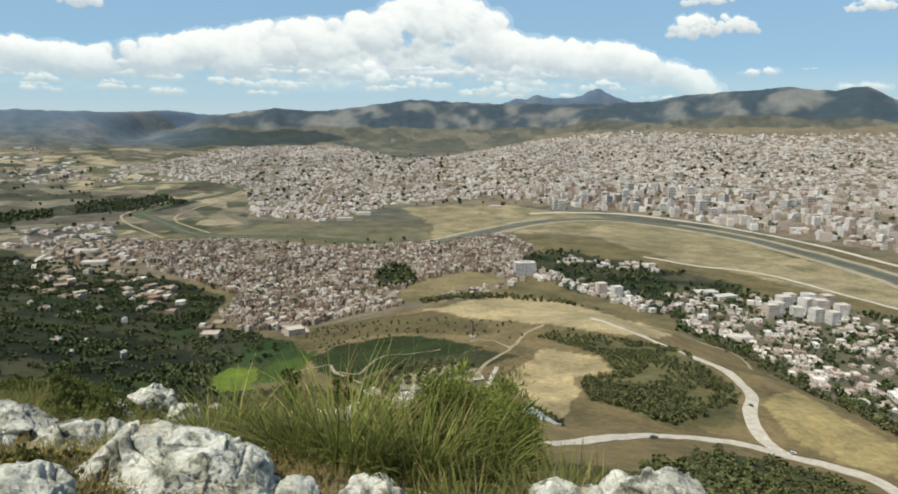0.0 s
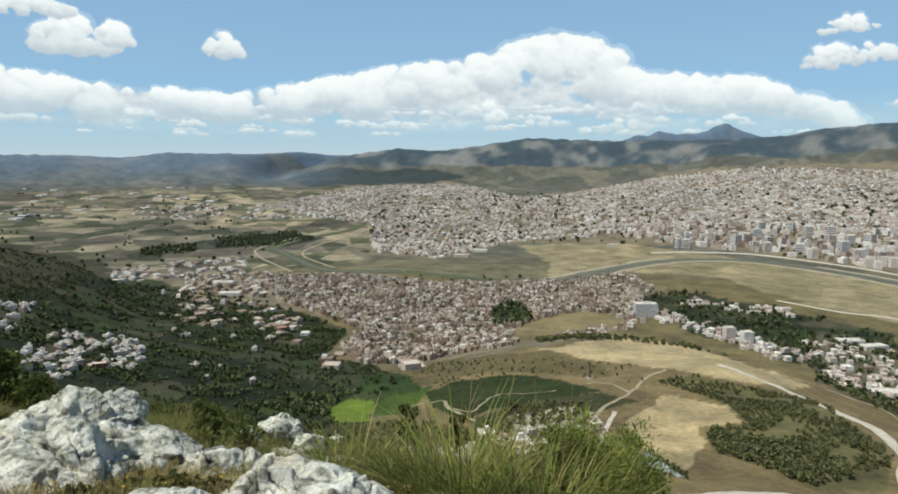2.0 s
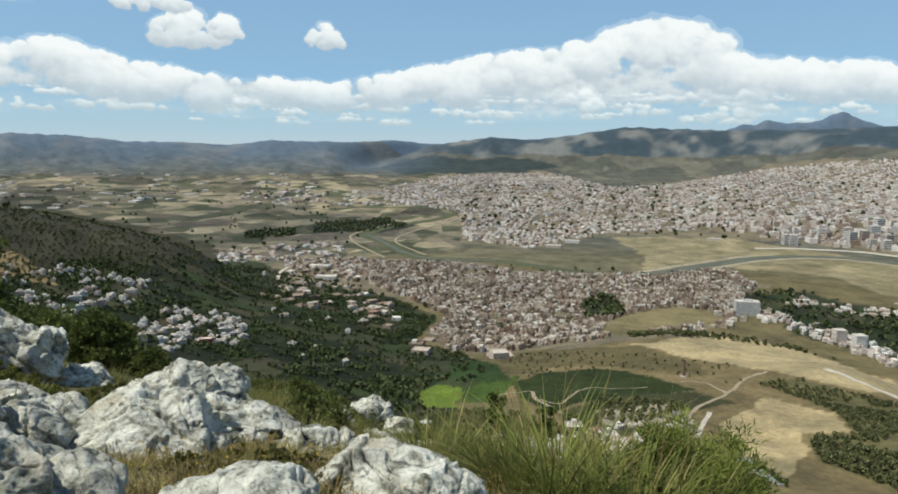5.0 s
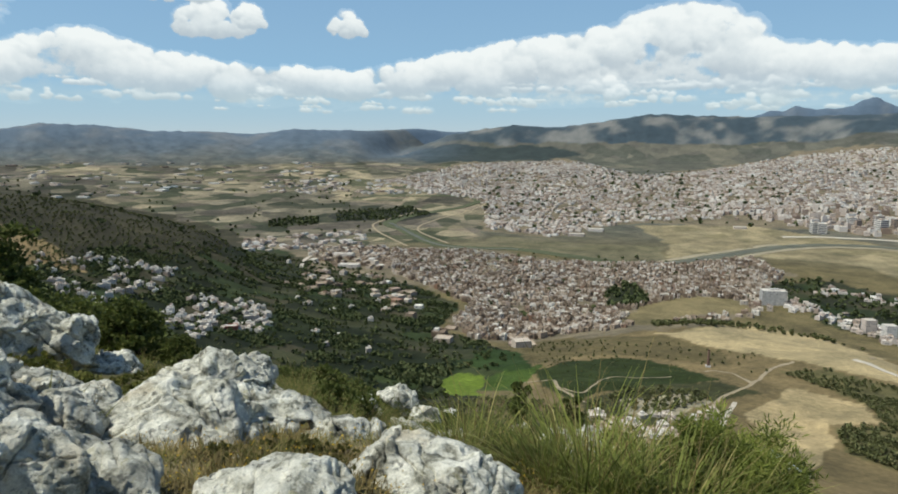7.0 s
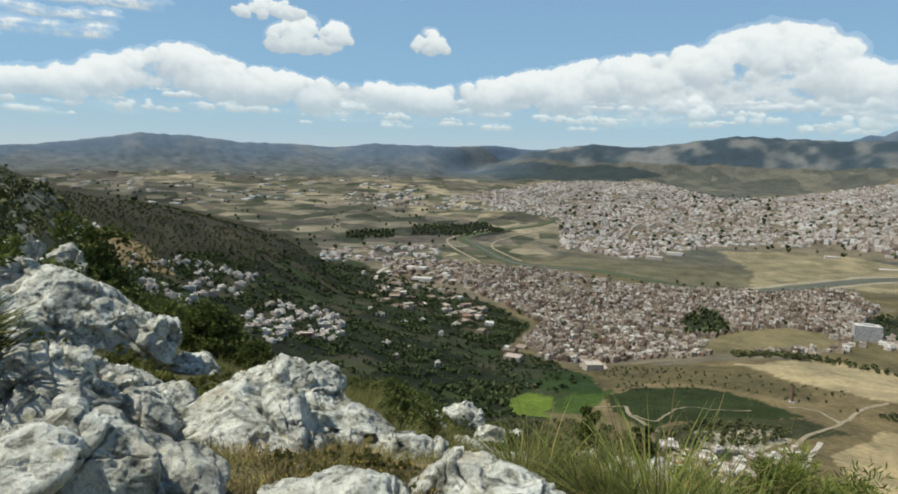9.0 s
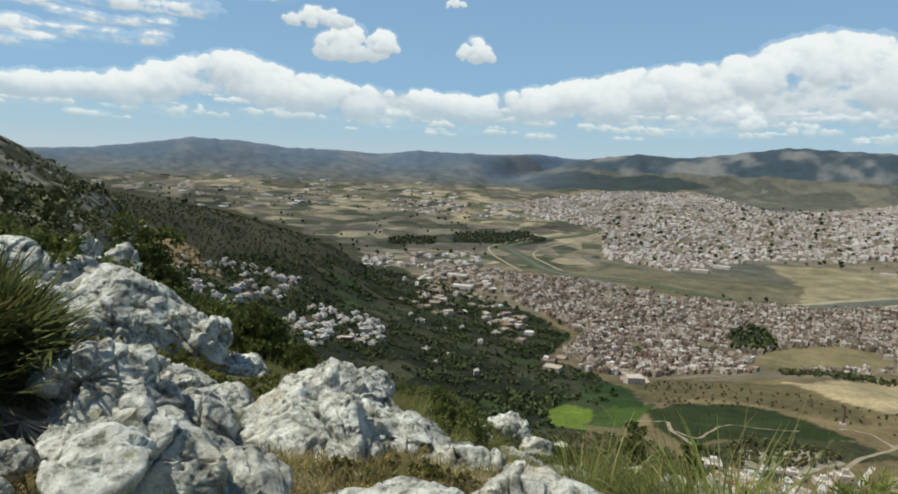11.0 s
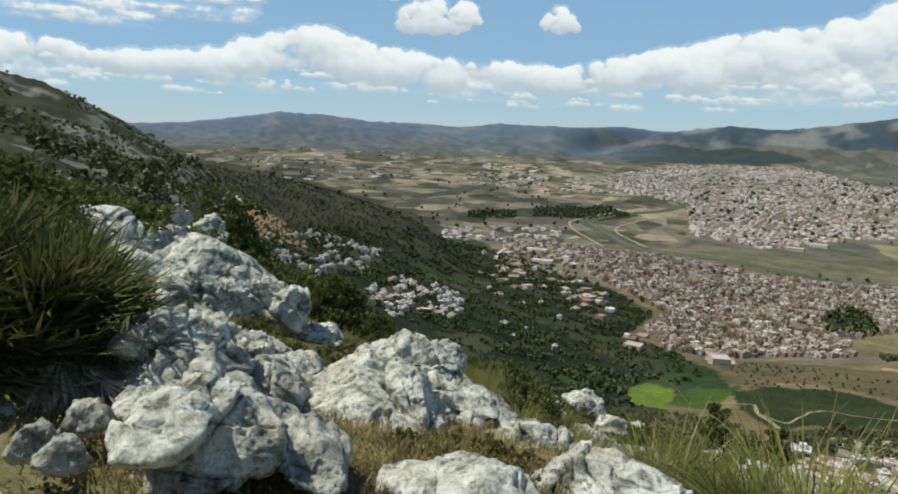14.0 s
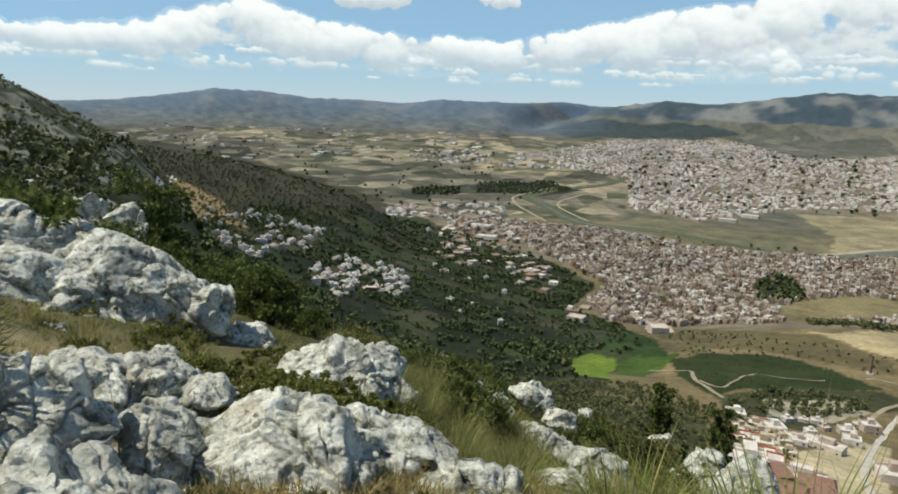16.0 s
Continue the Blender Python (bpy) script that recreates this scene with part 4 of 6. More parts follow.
rock("large pale grey limestone outcrop with cracks and pits", [((-3.49, 2.08, 0.53), (0.29, 0.17, 0.10), (6, 4, 66)), ((-3.31, 1.98, 0.40), (0.28, 0.18, 0.10), (0, 2, 67))], 71)
rock("large pale grey limestone outcrop with cracks and pits", [((-2.95, 1.81, 0.39), (0.29, 0.20, 0.06), (0, 8, 67)), ((-2.82, 2.07, 0.26), (0.21, 0.14, 0.06), (0, 10, 60))], 23)
rock("pale limestone boulder half sunk in dry herbs", [((-4.52, 3.28, -0.16), (0.22, 0.28, 0.11), (0, 6, 53))], 28)
rock("pale limestone boulder half sunk in dry herbs", [((-4.80, 2.96, -0.02), (0.28, 0.30, 0.11), (0, -4, 57)), ((-4.41, 2.84, -0.00), (0.16, 0.20, 0.06), (0, 0, 56))], 29)
rock("pale limestone boulder half sunk in dry herbs", [((-5.26, 6.09, -1.06), (0.64, 0.50, 0.23), (0, 14, 41)), ((-5.25, 5.98, -0.88), (0.25, 0.30, 0.15), (0, 0, 52)), ((-5.09, 6.50, -1.05), (0.22, 0.25, 0.12), (0, 24, 38))], 1)
rock("pale limestone boulder half sunk in dry herbs", [((-8.09, 6.90, -1.61), (0.58, 0.45, 0.14), (0, 6, 51))], 31)
rock("large pale grey limestone outcrop with cracks and pits", [((-8.62, 6.36, -0.98), (0.86, 0.60, 0.36), (0, 20, 55)), ((-8.19, 6.61, -1.03), (0.36, 0.50, 0.29), (0, 28, 60))], 13)
rock("slanting pale limestone slab on the grassy slope", [((-8.87, 5.19, -1.00), (0.57, 0.55, 0.34), (0, 30, 62)), ((-9.17, 5.88, -0.78), (0.95, 0.50, 0.56), (0, 36, 59)), ((-9.52, 5.00, -0.58), (0.81, 0.60, 0.32), (0, 24, 65))], 57)
rock("slanting pale limestone slab on the grassy slope", [((-10.87, 5.41, -0.34), (0.87, 0.60, 0.39), (0, 28, 66)), ((-10.63, 6.33, -0.58), (0.69, 0.55, 0.35), (0, 36, 61))], 58)
rock("slanting pale limestone slab on the grassy slope", [((-10.85, 5.46, -0.42), (0.81, 0.60, 0.42), (0, 30, 63))], 63)
rock("upright pale limestone pillar in dark scrub", [((-13.46, 8.63, -0.78), (0.42, 0.50, 0.46), (0, 34, 59))], 46)
rock("upright pale limestone pillar in dark scrub", [((-14.65, 8.57, -0.63), (0.47, 0.50, 0.40), (0, 30, 61))], 52)
rock("slanting pale limestone slab on the grassy slope", [((-5.87, 9.59, -2.60), (0.34, 0.20, 0.16), (0, 42, 31)), ((-5.16, 9.30, -2.80), (0.39, 0.20, 0.24), (0, 46, 28))], 60)
rock("slanting pale limestone slab on the grassy slope", [((-5.06, 10.47, -2.95), (0.38, 0.20, 0.17), (0, 38, 25)), ((-4.31, 9.92, -2.94), (0.26, 0.20, 0.17), (0, 46, 22))], 65)
rock("slanting pale limestone slab on the grassy slope", [((-4.02, 8.74, -2.66), (0.42, 0.22, 0.13), (0, 22, 23)), ((-2.94, 7.86, -2.34), (0.50, 0.25, 0.24), (0, 30, 18))], 66)
rock("pale limestone boulder half sunk in dry herbs", [((-2.66, 6.16, -1.69), (0.30, 0.30, 0.14), (0, 18, 21))], 67)
rock("pale limestone boulder half sunk in dry herbs", [((-2.46, 11.17, -3.75), (0.39, 0.45, 0.36), (0, 10, 10))], 64)
rock("pale limestone boulder half sunk in dry herbs", [((-1.70, 10.37, -3.37), (0.40, 0.40, 0.35), (0, 6, 6))], 68)
rock("pale limestone boulder half sunk in dry herbs", [((-5.10, 13.04, -4.25), (0.15, 0.30, 0.06), (0, 10, 20))], 92)
rock("pale limestone boulder half sunk in dry herbs", [((-3.67, 13.47, -4.61), (0.18, 0.30, 0.27), (0, 50, 13))], 94)
rock("pale limestone boulder half sunk in dry herbs", [((-4.57, 3.76, -0.33), (0.15, 0.18, 0.06), (0, 4, 53))], 90)
rock("pale limestone boulder half sunk in dry herbs", [((-4.26, 3.53, -0.20), (0.16, 0.16, 0.06), (0, 4, 49))], 91)
rock("pale limestone boulder half sunk in dry herbs", [((-5.16, 3.42, -0.21), (0.15, 0.14, 0.06), (0, 4, 60))], 78)
rock("pale limestone boulder half sunk in dry herbs", [((-5.11, 3.09, -0.05), (0.16, 0.16, 0.06), (0, 4, 63))], 79)
rock("pale limestone boulder half sunk in dry herbs", [((-0.37, 2.67, 0.01), (0.16, 0.10, 0.06), (0, 0, 8))], 5)
rock("pale limestone boulder half sunk in dry herbs", [((-0.73, 2.70, -0.02), (0.11, 0.10, 0.06), (0, 0, 15))], 6)
rock("pale limestone boulder half sunk in dry herbs", [((0.45, 2.51, 0.12), (0.21, 0.16, 0.06), (0, -4, -10)), ((0.73, 2.39, 0.21), (0.21, 0.16, 0.06), (0, 4, -17))], 9)
rock("large pale grey limestone outcrop with cracks and pits", [((-1.53, 2.10, 0.35), (0.16, 0.20, 0.06), (0, 6, 36))], 12)
rock("pale limestone boulder half sunk in dry herbs", [((-2.96, 1.34, 0.45), (0.09, 0.06, 0.06), (0, 0, 65))], 3)
rock("pale limestone boulder half sunk in dry herbs", [((-2.75, 1.08, 0.52), (0.08, 0.05, 0.06), (0, 0, 68))], 4)
rock("pale limestone boulder half sunk in dry herbs", [((-2.53, 1.08, 0.54), (0.07, 0.05, 0.05), (0, 0, 66))], 8)
rock("pale limestone boulder half sunk in dry herbs", [((-4.81, 3.19, -0.19), (0.17, 0.16, 0.10), (0, 0, 60))], 71)
rock("pale limestone boulder half sunk in dry herbs", [((-8.01, 4.38, -0.81), (0.25, 0.20, 0.10), (0, 0, 64))], 87)
rock("pale limestone boulder half sunk in dry herbs", [((-4.61, 3.80, -0.37), (0.17, 0.14, 0.08), (0, 0, 53))], 56)
rock("pale limestone boulder half sunk in dry herbs", [((-5.93, 4.30, -0.53), (0.13, 0.11, 0.06), (0, 0, 56))], 61)
rock("pale limestone boulder half sunk in dry herbs", [((-5.06, 3.64, -0.27), (0.35, 0.20, 0.10), (0, 4, 57))], 74)
rock("pale limestone boulder half sunk in dry herbs", [((-4.91, 2.83, -0.01), (0.29, 0.17, 0.08), (0, 6, 64))], 78)

# ---- plants round the lookout ----
def blade_set(g, n, base_r, length, width, lean, droop, segs=4, base_z=0.0):
    """n tapering, drooping blades that grow out of a disc."""
    a = g.uniform(0, 2 * math.pi, n)
    rb = base_r * np.sqrt(g.random(n))
    bx, by = np.cos(a) * rb, np.sin(a) * rb
    out = a + g.normal(0, 0.5, n)
    tilt = np.abs(g.normal(lean, lean * 0.45, n)) * (0.35 + 0.65 * rb / max(base_r, 1e-6))
    L = length * g.uniform(0.45, 1.1, n)
    dr = droop * g.uniform(0.3, 1.4, n)
    v = np.zeros((n, segs + 1, 2, 3))
    px, py, pz = bx.copy(), by.copy(), np.full(n, base_z - 0.03)
    side = np.stack([-np.sin(out), np.cos(out)], -1)
    for k in range(segs + 1):
        w = width * (1 - (k / segs) ** 1.6 * 0.92) * 0.5
        for s in (0, 1):
            sg = -1 if s == 0 else 1
            v[:, k, s, 0] = px + sg * side[:, 0] * w
            v[:, k, s, 1] = py + sg * side[:, 1] * w
            v[:, k, s, 2] = pz
        th = tilt + dr * ((k + 1) / segs) ** 1.5
        px = px + np.cos(out) * np.sin(th) * L / segs
        py = py + np.sin(out) * np.sin(th) * L / segs
        pz = pz + np.cos(th) * L / segs
    m = 2 * (segs + 1)
    q = np.array([[2 * k, 2 * k + 1, 2 * k + 3, 2 * k + 2] for k in range(segs)])
    f = (np.arange(n)[:, None, None] * m + q[None]).reshape(-1, 4)
    return v.reshape(-1, 3), f


def leaf_cloud(g, centres, radii, per, size, stretch=2.0, upward=0.3):
    """Small rhombic leaves in clumps."""
    c = np.repeat(centres, per, 0)
    r = np.repeat(radii, per)
    n = len(c)
    d = g.normal(size=(n, 3))
    d /= np.linalg.norm(d, axis=1, keepdims=True)
    p = c + d * (r * g.random(n) ** 0.45)[:, None] * [1, 1, 0.8]
    u = d + g.normal(0, 0.6, (n, 3)) + [0, 0, upward]
    u /= np.linalg.norm(u, axis=1, keepdims=True)
    w = np.cross(u, g.normal(size=(n, 3)))
    w /= np.linalg.norm(w, axis=1, keepdims=True) + 1e-9
    s = (size * g.uniform(0.6, 1.3, n))[:, None]
    v = np.stack([p - u * s * stretch * 0.5, p + w * s * 0.5, p + u * s * stretch * 0.5, p - w * s * 0.5], 1).reshape(-1, 3)
    return v, np.arange(n * 4).reshape(-1, 4)


def limb(p0, p1, r0, r1, sides=6, bend=0.0, g=None, segs=4):
    p0, p1 = np.array(p0, float), np.array(p1, float)
    d = p1 - p0
    d /= np.linalg.norm(d) + 1e-9
    a = np.cross(d, [0.3, 0.9, 0.2])
    a /= np.linalg.norm(a)
    b = np.cross(d, a)
    off = (g.normal(0, 1, 3) if g is not None else np.zeros(3)) * bend
    v = []
    for k in range(segs + 1):
        t = k / segs
        c = p0 + (p1 - p0) * t + off * math.sin(math.pi * t)
        rad = r0 + (r1 - r0) * t
        ang = np.arange(sides) / sides * 2 * math.pi
        v.append(c + rad * (np.cos(ang)[:, None] * a + np.sin(ang)[:, None] * b))
    f = [[k * sides + i, k * sides + (i + 1) % sides, (k + 1) * sides + (i + 1) % sides, (k + 1) * sides + i] for k in range(segs) for i in range(sides)]
    return np.concatenate(v), np.array(f)


def make_tussock(label, seed, n, base_r, length, width, lean, droop, mat, name="grass_tussock", category="grass"):
    g = np.random.default_rng(seed)
    base = thing(name, label, category, "plants among the rocks")
    part("blade_tuft", mesh_of("blade_tuft", *blade_set(g, n, base_r, length, width, lean, droop), mat), base)
    part("stalk_tuft", mesh_of("stalk_tuft", *blade_set(g, n // 5, base_r * 1.1, length * 1.3, width * 0.45, lean * 0.55, droop * 1.2), DRY_HERB), base, "thin dry straw stalks")
    return base


def make_shrub(label, seed, w, h, clumps, per, leaf, mat, stretch=2.0, name="shrub", category="shrub", trunk=0.03, slim=0.0):
    """A shrub or small tree: stems and a crown of leaf clumps with gaps."""
    g = np.random.default_rng(seed)
    base = thing(name, label, category, "plants among the rocks")
    d = g.normal(size=(clumps, 3))
    d /= np.linalg.norm(d, axis=1, keepdims=True)
    d[:, 2] = np.abs(d[:, 2]) * 0.95 if slim == 0 else g.uniform(0, 1, clumps)
    rad = g.uniform(0.55, 1.0, clumps)
    c = np.stack([d[:, 0] * w * rad, d[:, 1] * w * rad, 0.18 * h + d[:, 2] * rad * h * 0.82], 1)
    if slim:
        taper = 1 - slim * (c[:, 2] / h)
        c[:, :2] *= taper[:, None]
    cr = g.uniform(0.16, 0.34, clumps) * min(w, h * 0.8)
    v, f = leaf_cloud(g, c, cr, per, leaf, stretch)
    part("crown", mesh_of("crown", v, f, mat), base)
    stems = [limb((0, 0, -0.15), c[k] * 0.92, trunk * g.uniform(0.6, 1), trunk * 0.25, 5, w * 0.05, g) for k in range(0, clumps, max(1, clumps // 9))]
    sv, sf = joined(stems)
    part("trunk", mesh_of("trunk", sv, sf, BARK, True), base)
    return base


def make_palm(label, seed, leaves, petiole, fan):
    """A dwarf fan palm: stiff fans of narrow leaflets on thin stalks, dead leaves hanging at the foot."""
    g = np.random.default_rng(seed)
    base = thing("dwarf_palm", label, "palm", "plants among the rocks")
    sets = {"leaf": [], "dead_leaf": []}
    for k in range(leaves):
        dead = k < leaves * 0.26
        a = g.uniform(0, 2 * math.pi)
        tilt = g.uniform(1.25, 1.75) if dead else abs(g.normal(0.62, 0.34))
        L = petiole * g.uniform(0.55, 1.1) * (0.5 if dead else 1)
        root = np.array([g.normal(0, 0.10), g.normal(0, 0.10), 0.04 if not dead else 0.12])
        d = np.array([math.cos(a) * math.sin(tilt), math.sin(a) * math.sin(tilt), math.cos(tilt)])
        side = np.array([-math.sin(a), math.cos(a), 0.0])
        hub = root + d * L
        pieces = [limb(root, hub, 0.006, 0.004, 4, 0.01, g, 2)]
        nb = 17
        for j in range(nb):
            ang = (j / (nb - 1) - 0.5) * radians(250) * 0.62 + g.normal(0, 0.04)
            dirv = d * math.cos(ang) + side * math.sin(ang)
            dirv = dirv + np.array([0, 0, -0.10 if not dead else -0.5]) + g.normal(0, 0.05, 3)
            dirv /= np.linalg.norm(dirv)
            ll = fan * g.uniform(0.8, 1.1) * (1 - 0.25 * abs(j / (nb - 1) - 0.5))
            nrm = np.cross(dirv, side)
            wv = np.cross(dirv, nrm)
            wv /= np.linalg.norm(wv) + 1e-9
            wd = 0.010
            tip = hub + dirv * ll + np.array([0, 0, -0.03])
            mid = hub + dirv * ll * 0.55
            v = np.array([hub - wv * wd * 0.35, hub + wv * wd * 0.35, mid + wv * wd, mid - wv * wd, tip + wv * 0.001, tip - wv * 0.001])
            pieces.append((v, np.array([[0, 1, 2, 3], [3, 2, 4, 5]])))
        sets["dead_leaf" if dead else "leaf"] += [joined(pieces)]
    for nm, ps in sets.items():
        v, f = joined(ps)
        part(nm, mesh_of(nm, v, f, PALM if nm == "leaf" else PALM_DEAD), base, "withered grey palm leaves" if nm == "dead_leaf" else "")
    return base


def planted(x, y, turn, size=1.0, sink=0.0, tall=1.0):
    return Matrix.Translation((x, y, float(height(x, y)[0]) - sink)) @ Matrix.Rotation(turn, 4, "Z") @ Matrix.Diagonal((size, size, size * tall, 1))


def put_first(ob, m):
    ob.matrix_basis = m
    return ob


def spread(ob, places, seed, lo=0.8, hi=1.25, sink=0.02):
    """The thing at the first place, copies of it at the others: x, y and a size."""
    g = np.random.default_rng(seed)
    for k, (x, y, s) in enumerate(places):
        m = planted(x, y, g.uniform(0, 6.28), s * g.uniform(lo, hi), sink)
        if k == 0:
            ob.matrix_basis = m
        else:
            copy_thing(ob, m)


def strewn(n, seed, x0, x1, y0, y1, s0=0.8, s1=1.2, keep=lambda x, y: True):
    g = np.random.default_rng(seed)
    out = []
    while len(out) < n:
        x, y = g.uniform(x0, x1), g.uniform(y0, y1)
        if keep(x, y):
            out.append((x, y, g.uniform(s0, s1)))
    return out


def near_plants():
    tall = [make_tussock("tall tussock of green and straw-coloured grass beside rocks", 40 + k, 190, 0.20, 0.60, 0.011, 0.6, 0.85, (BANK_GRASS, GRASS, LONG_GRASS)[k]) for k in range(3)]
    short = [make_tussock("short yellow-green grass tuft among stones", 50 + k, 90, 0.14, 0.26, 0.008, 0.6, 0.7, GRASS) for k in range(2)]
    # bank of long grass in front of the drop, and the slope behind the outcrop
    spread(tall[0], [(-1.25, 4.2, 0.9), (-0.75, 3.9, 1.1), (-0.35, 4.1, 1.1), (0.05, 4.0, 0.85), (-1.7, 4.6, 0.8)] + strewn(16, 3, -1.7, 0.15, 3.7, 5.2, 0.6, 1.0), 1)
    spread(tall[1], strewn(18, 4, -7.6, -4.2, 7.0, 9.8, 0.45, 0.7), 2)
    spread(tall[2], strewn(44, 5, -5.6, -1.6, 5.2, 9.8, 0.6, 1.0), 3)
    spread(short[0], strewn(36, 6, -6.5, -1.5, 2.2, 6.0, 0.6, 1.2), 4)
    spread(short[1], strewn(40, 7, -9.0, -3.0, 1.5, 8.0, 0.6, 1.2) + strewn(10, 8, -0.2, 1.2, 2.6, 4.2, 0.7, 1.2), 5)
    lush = make_tussock("long dark green grass drooping over the slope", 59, 260, 0.20, 0.78, 0.010, 0.55, 0.95, LONG_GRASS)
    spread(lush, strewn(46, 16, -5.7, -3.0, 4.9, 8.8, 0.6, 1.0) + strewn(16, 17, -1.6, 0.05, 3.6, 4.9, 0.6, 0.95) + strewn(24, 18, -8.2, -5.0, 7.4, 11.0, 0.6, 1.0), 16)
    broom = make_shrub("bushy green broom with fine upright twigs", 61, 0.42, 0.85, 80, 120, 0.008, BROOM, 7.0, trunk=0.010)
    spread(broom, [(0.14, 4.7, 1.12), (0.30, 4.6, 0.6), (0.0, 4.4, 0.9), (-0.3, 4.6, 0.8), (-0.1, 4.7, 0.8), (0.12, 4.9, 1.0), (-0.55, 4.9, 0.75)], 6)
    low = [make_shrub("low spreading yellow-green shrub between boulders", 70 + k, 0.45, 0.19, 60, 70, 0.018, CUSHION, 2.0, trunk=0.008) for k in range(2)]
    spread(low[0], [(-4.6, 4.3, 1.0), (-5.1, 4.8, 1.1), (-4.2, 4.6, 0.9), (-5.4, 4.2, 0.9), (-4.9, 5.3, 0.9), (-5.8, 4.9, 1.0), (-4.4, 5.2, 0.8), (-3.9, 4.2, 0.9), (-4.0, 4.9, 0.9), (-3.6, 4.5, 0.7), (-5.3, 5.5, 0.9), (-4.3, 3.9, 0.7), (-5.7, 4.4, 0.8), (-4.7, 4.8, 1.0)], 7)
    spread(low[1], [(-6.4, 5.0, 0.8), (-7.6, 5.4, 1.0), (-8.3, 6.0, 1.1), (-6.9, 6.4, 1.1), (-8.9, 5.2, 1.0), (-7.3, 4.3, 0.7), (-9.9, 7.6, 1.3), (-9.2, 7.0, 1.2)], 8)
    herb = make_shrub("small dark olive herb cushion on dry ground", 76, 0.30, 0.13, 44, 60, 0.013, OLIVE_SHRUB, 1.8, trunk=0.006)
    spread(herb, [(-2.25, 2.95, 0.9), (-2.0, 3.05, 0.8), (-2.45, 2.72, 0.8), (-1.85, 2.75, 0.7), (-2.15, 2.65, 0.8), (-2.6, 3.6, 0.7), (-1.7, 2.5, 0.6), (-3.6, 3.5, 0.7), (-3.0, 2.35, 0.6), (-2.75, 1.15, 0.6), (-3.1, 1.3, 0.7), (-3.4, 1.0, 0.8), (-2.5, 0.85, 0.6), (-4.9, 4.1, 0.9), (-3.75, 2.3, 0.6)], 17)
    scrub = make_shrub("dense dark green bush in the long grass of the slope", 84, 0.5, 0.62, 50, 50, 0.034, SHRUB, 2.4, trunk=0.015)
    spread(scrub, strewn(34, 31, -7.0, -1.2, 7.2, 12.5, 0.45, 0.95), 15)
    olive = [make_shrub("olive-green bush on the slope below the outcrop", 80 + k, 0.75, 0.9, 60, 50, 0.05, OLIVE_SHRUB, 2.2, trunk=0.03) for k in range(2)]
    spread(olive[0], strewn(30, 9, -9.5, -2.6, 10.5, 17.0, 0.45, 0.85), 9)
    spread(olive[1], strewn(30, 10, -15, -4.5, 12.5, 24.0, 0.6, 1.1), 10)
    # a rounded dark tree beyond the boulders, a taller one by the mountain road, a slim juniper below
    tree = make_shrub("rounded dark green tree below the boulders", 90, 1.0, 1.6, 80, 70, 0.07, SHRUB, 1.8, "tree", "tree", 0.07)
    put_first(tree, planted(-10.4, 9.6, 0.3, 0.72))
    copy_thing(tree, planted(-9.3, 9.7, 2.0, 0.5))
    copy_thing(tree, planted(-11.9, 11.8, 4.0, 0.62))
    big = make_shrub("tall sparse dark tree beside pale rock pillars", 91, 1.3, 3.3, 85, 75, 0.09, SHRUB, 1.9, "tree", "tree", 0.09, 0.35)
    put_first(big, planted(-14.1, 9.7, 1.0, 0.8))
    copy_thing(big, planted(-13.4, 9.5, 3.0, 0.5))
    juniper = make_shrub("slim upright dark juniper on the slope", 92, 0.42, 2.6, 60, 70, 0.05, SHRUB, 2.4, "tree", "tree", 0.06, 0.6)
    put_first(juniper, planted(-4.9, 18.2, 0.0, 1.25))
    copy_thing(juniper, planted(-4.3, 18.6, 2.0, 0.55))
    copy_thing(juniper, planted(-3.0, 16.2, 4.0, 0.8))
    # thicket on the rise beside the outcrop
    thick = make_shrub("dense dark green scrub above the rock slabs", 93, 0.8, 0.9, 50, 44, 0.05, SHRUB, 1.9, trunk=0.03)
    rise = lambda x, y: 55 < math.degrees(math.atan2(-x, y)) < 80 and 12 < math.hypot(x, y) < 34 and y > 3.0
    spread(thick, [(-12.6, 5.4, 1.0), (-13.6, 6.2, 1.1), (-11.8, 4.4, 1.0), (-14.6, 5.0, 1.2), (-12.8, 7.9, 0.8), (-9.5, 3.4, 0.7), (-10.4, 4.0, 0.8), (-8.6, 2.6, 0.6), (-9.8, 2.4, 0.8), (-11.2, 3.2, 0.9), (-7.6, 2.2, 0.5), (-12.0, 2.6, 1.0), (-10.6, 1.8, 0.8), (-12.4, 8.6, 0.7), (-12.9, 9.2, 0.8), (-13.6, 10.2, 0.9), (-14.6, 10.2, 1.0), (-15.4, 9.4, 1.1), (-12.2, 9.9, 0.8), (-11.4, 8.3, 0.6), (-16.2, 10.8, 1.2), (-14.8, 11.4, 1.1), (-13.2, 11.0, 0.9), (-17.2, 9.8, 1.2), (-11.9, 7.6, 0.6), (-15.0, 8.2, 0.9), (-16.4, 8.6, 1.0)] + strewn(70, 12, -33, -11, 3, 18, 0.5, 1.0, rise), 12)
    spread(make_tussock("grey-green grass tuft on the bare rise", 58, 120, 0.2, 0.18, 0.008, 0.8, 0.8, GRASS), strewn(45, 14, -12, -4.5, 1.2, 5.0, 0.6, 1.2), 14)
    # fan palms
    palm = make_palm("green dwarf fan palm with withered leaves at its foot", 95, 150, 0.46, 0.42)
    put_first(palm, planted(-3.95, 1.55, 0.4, 0.98))
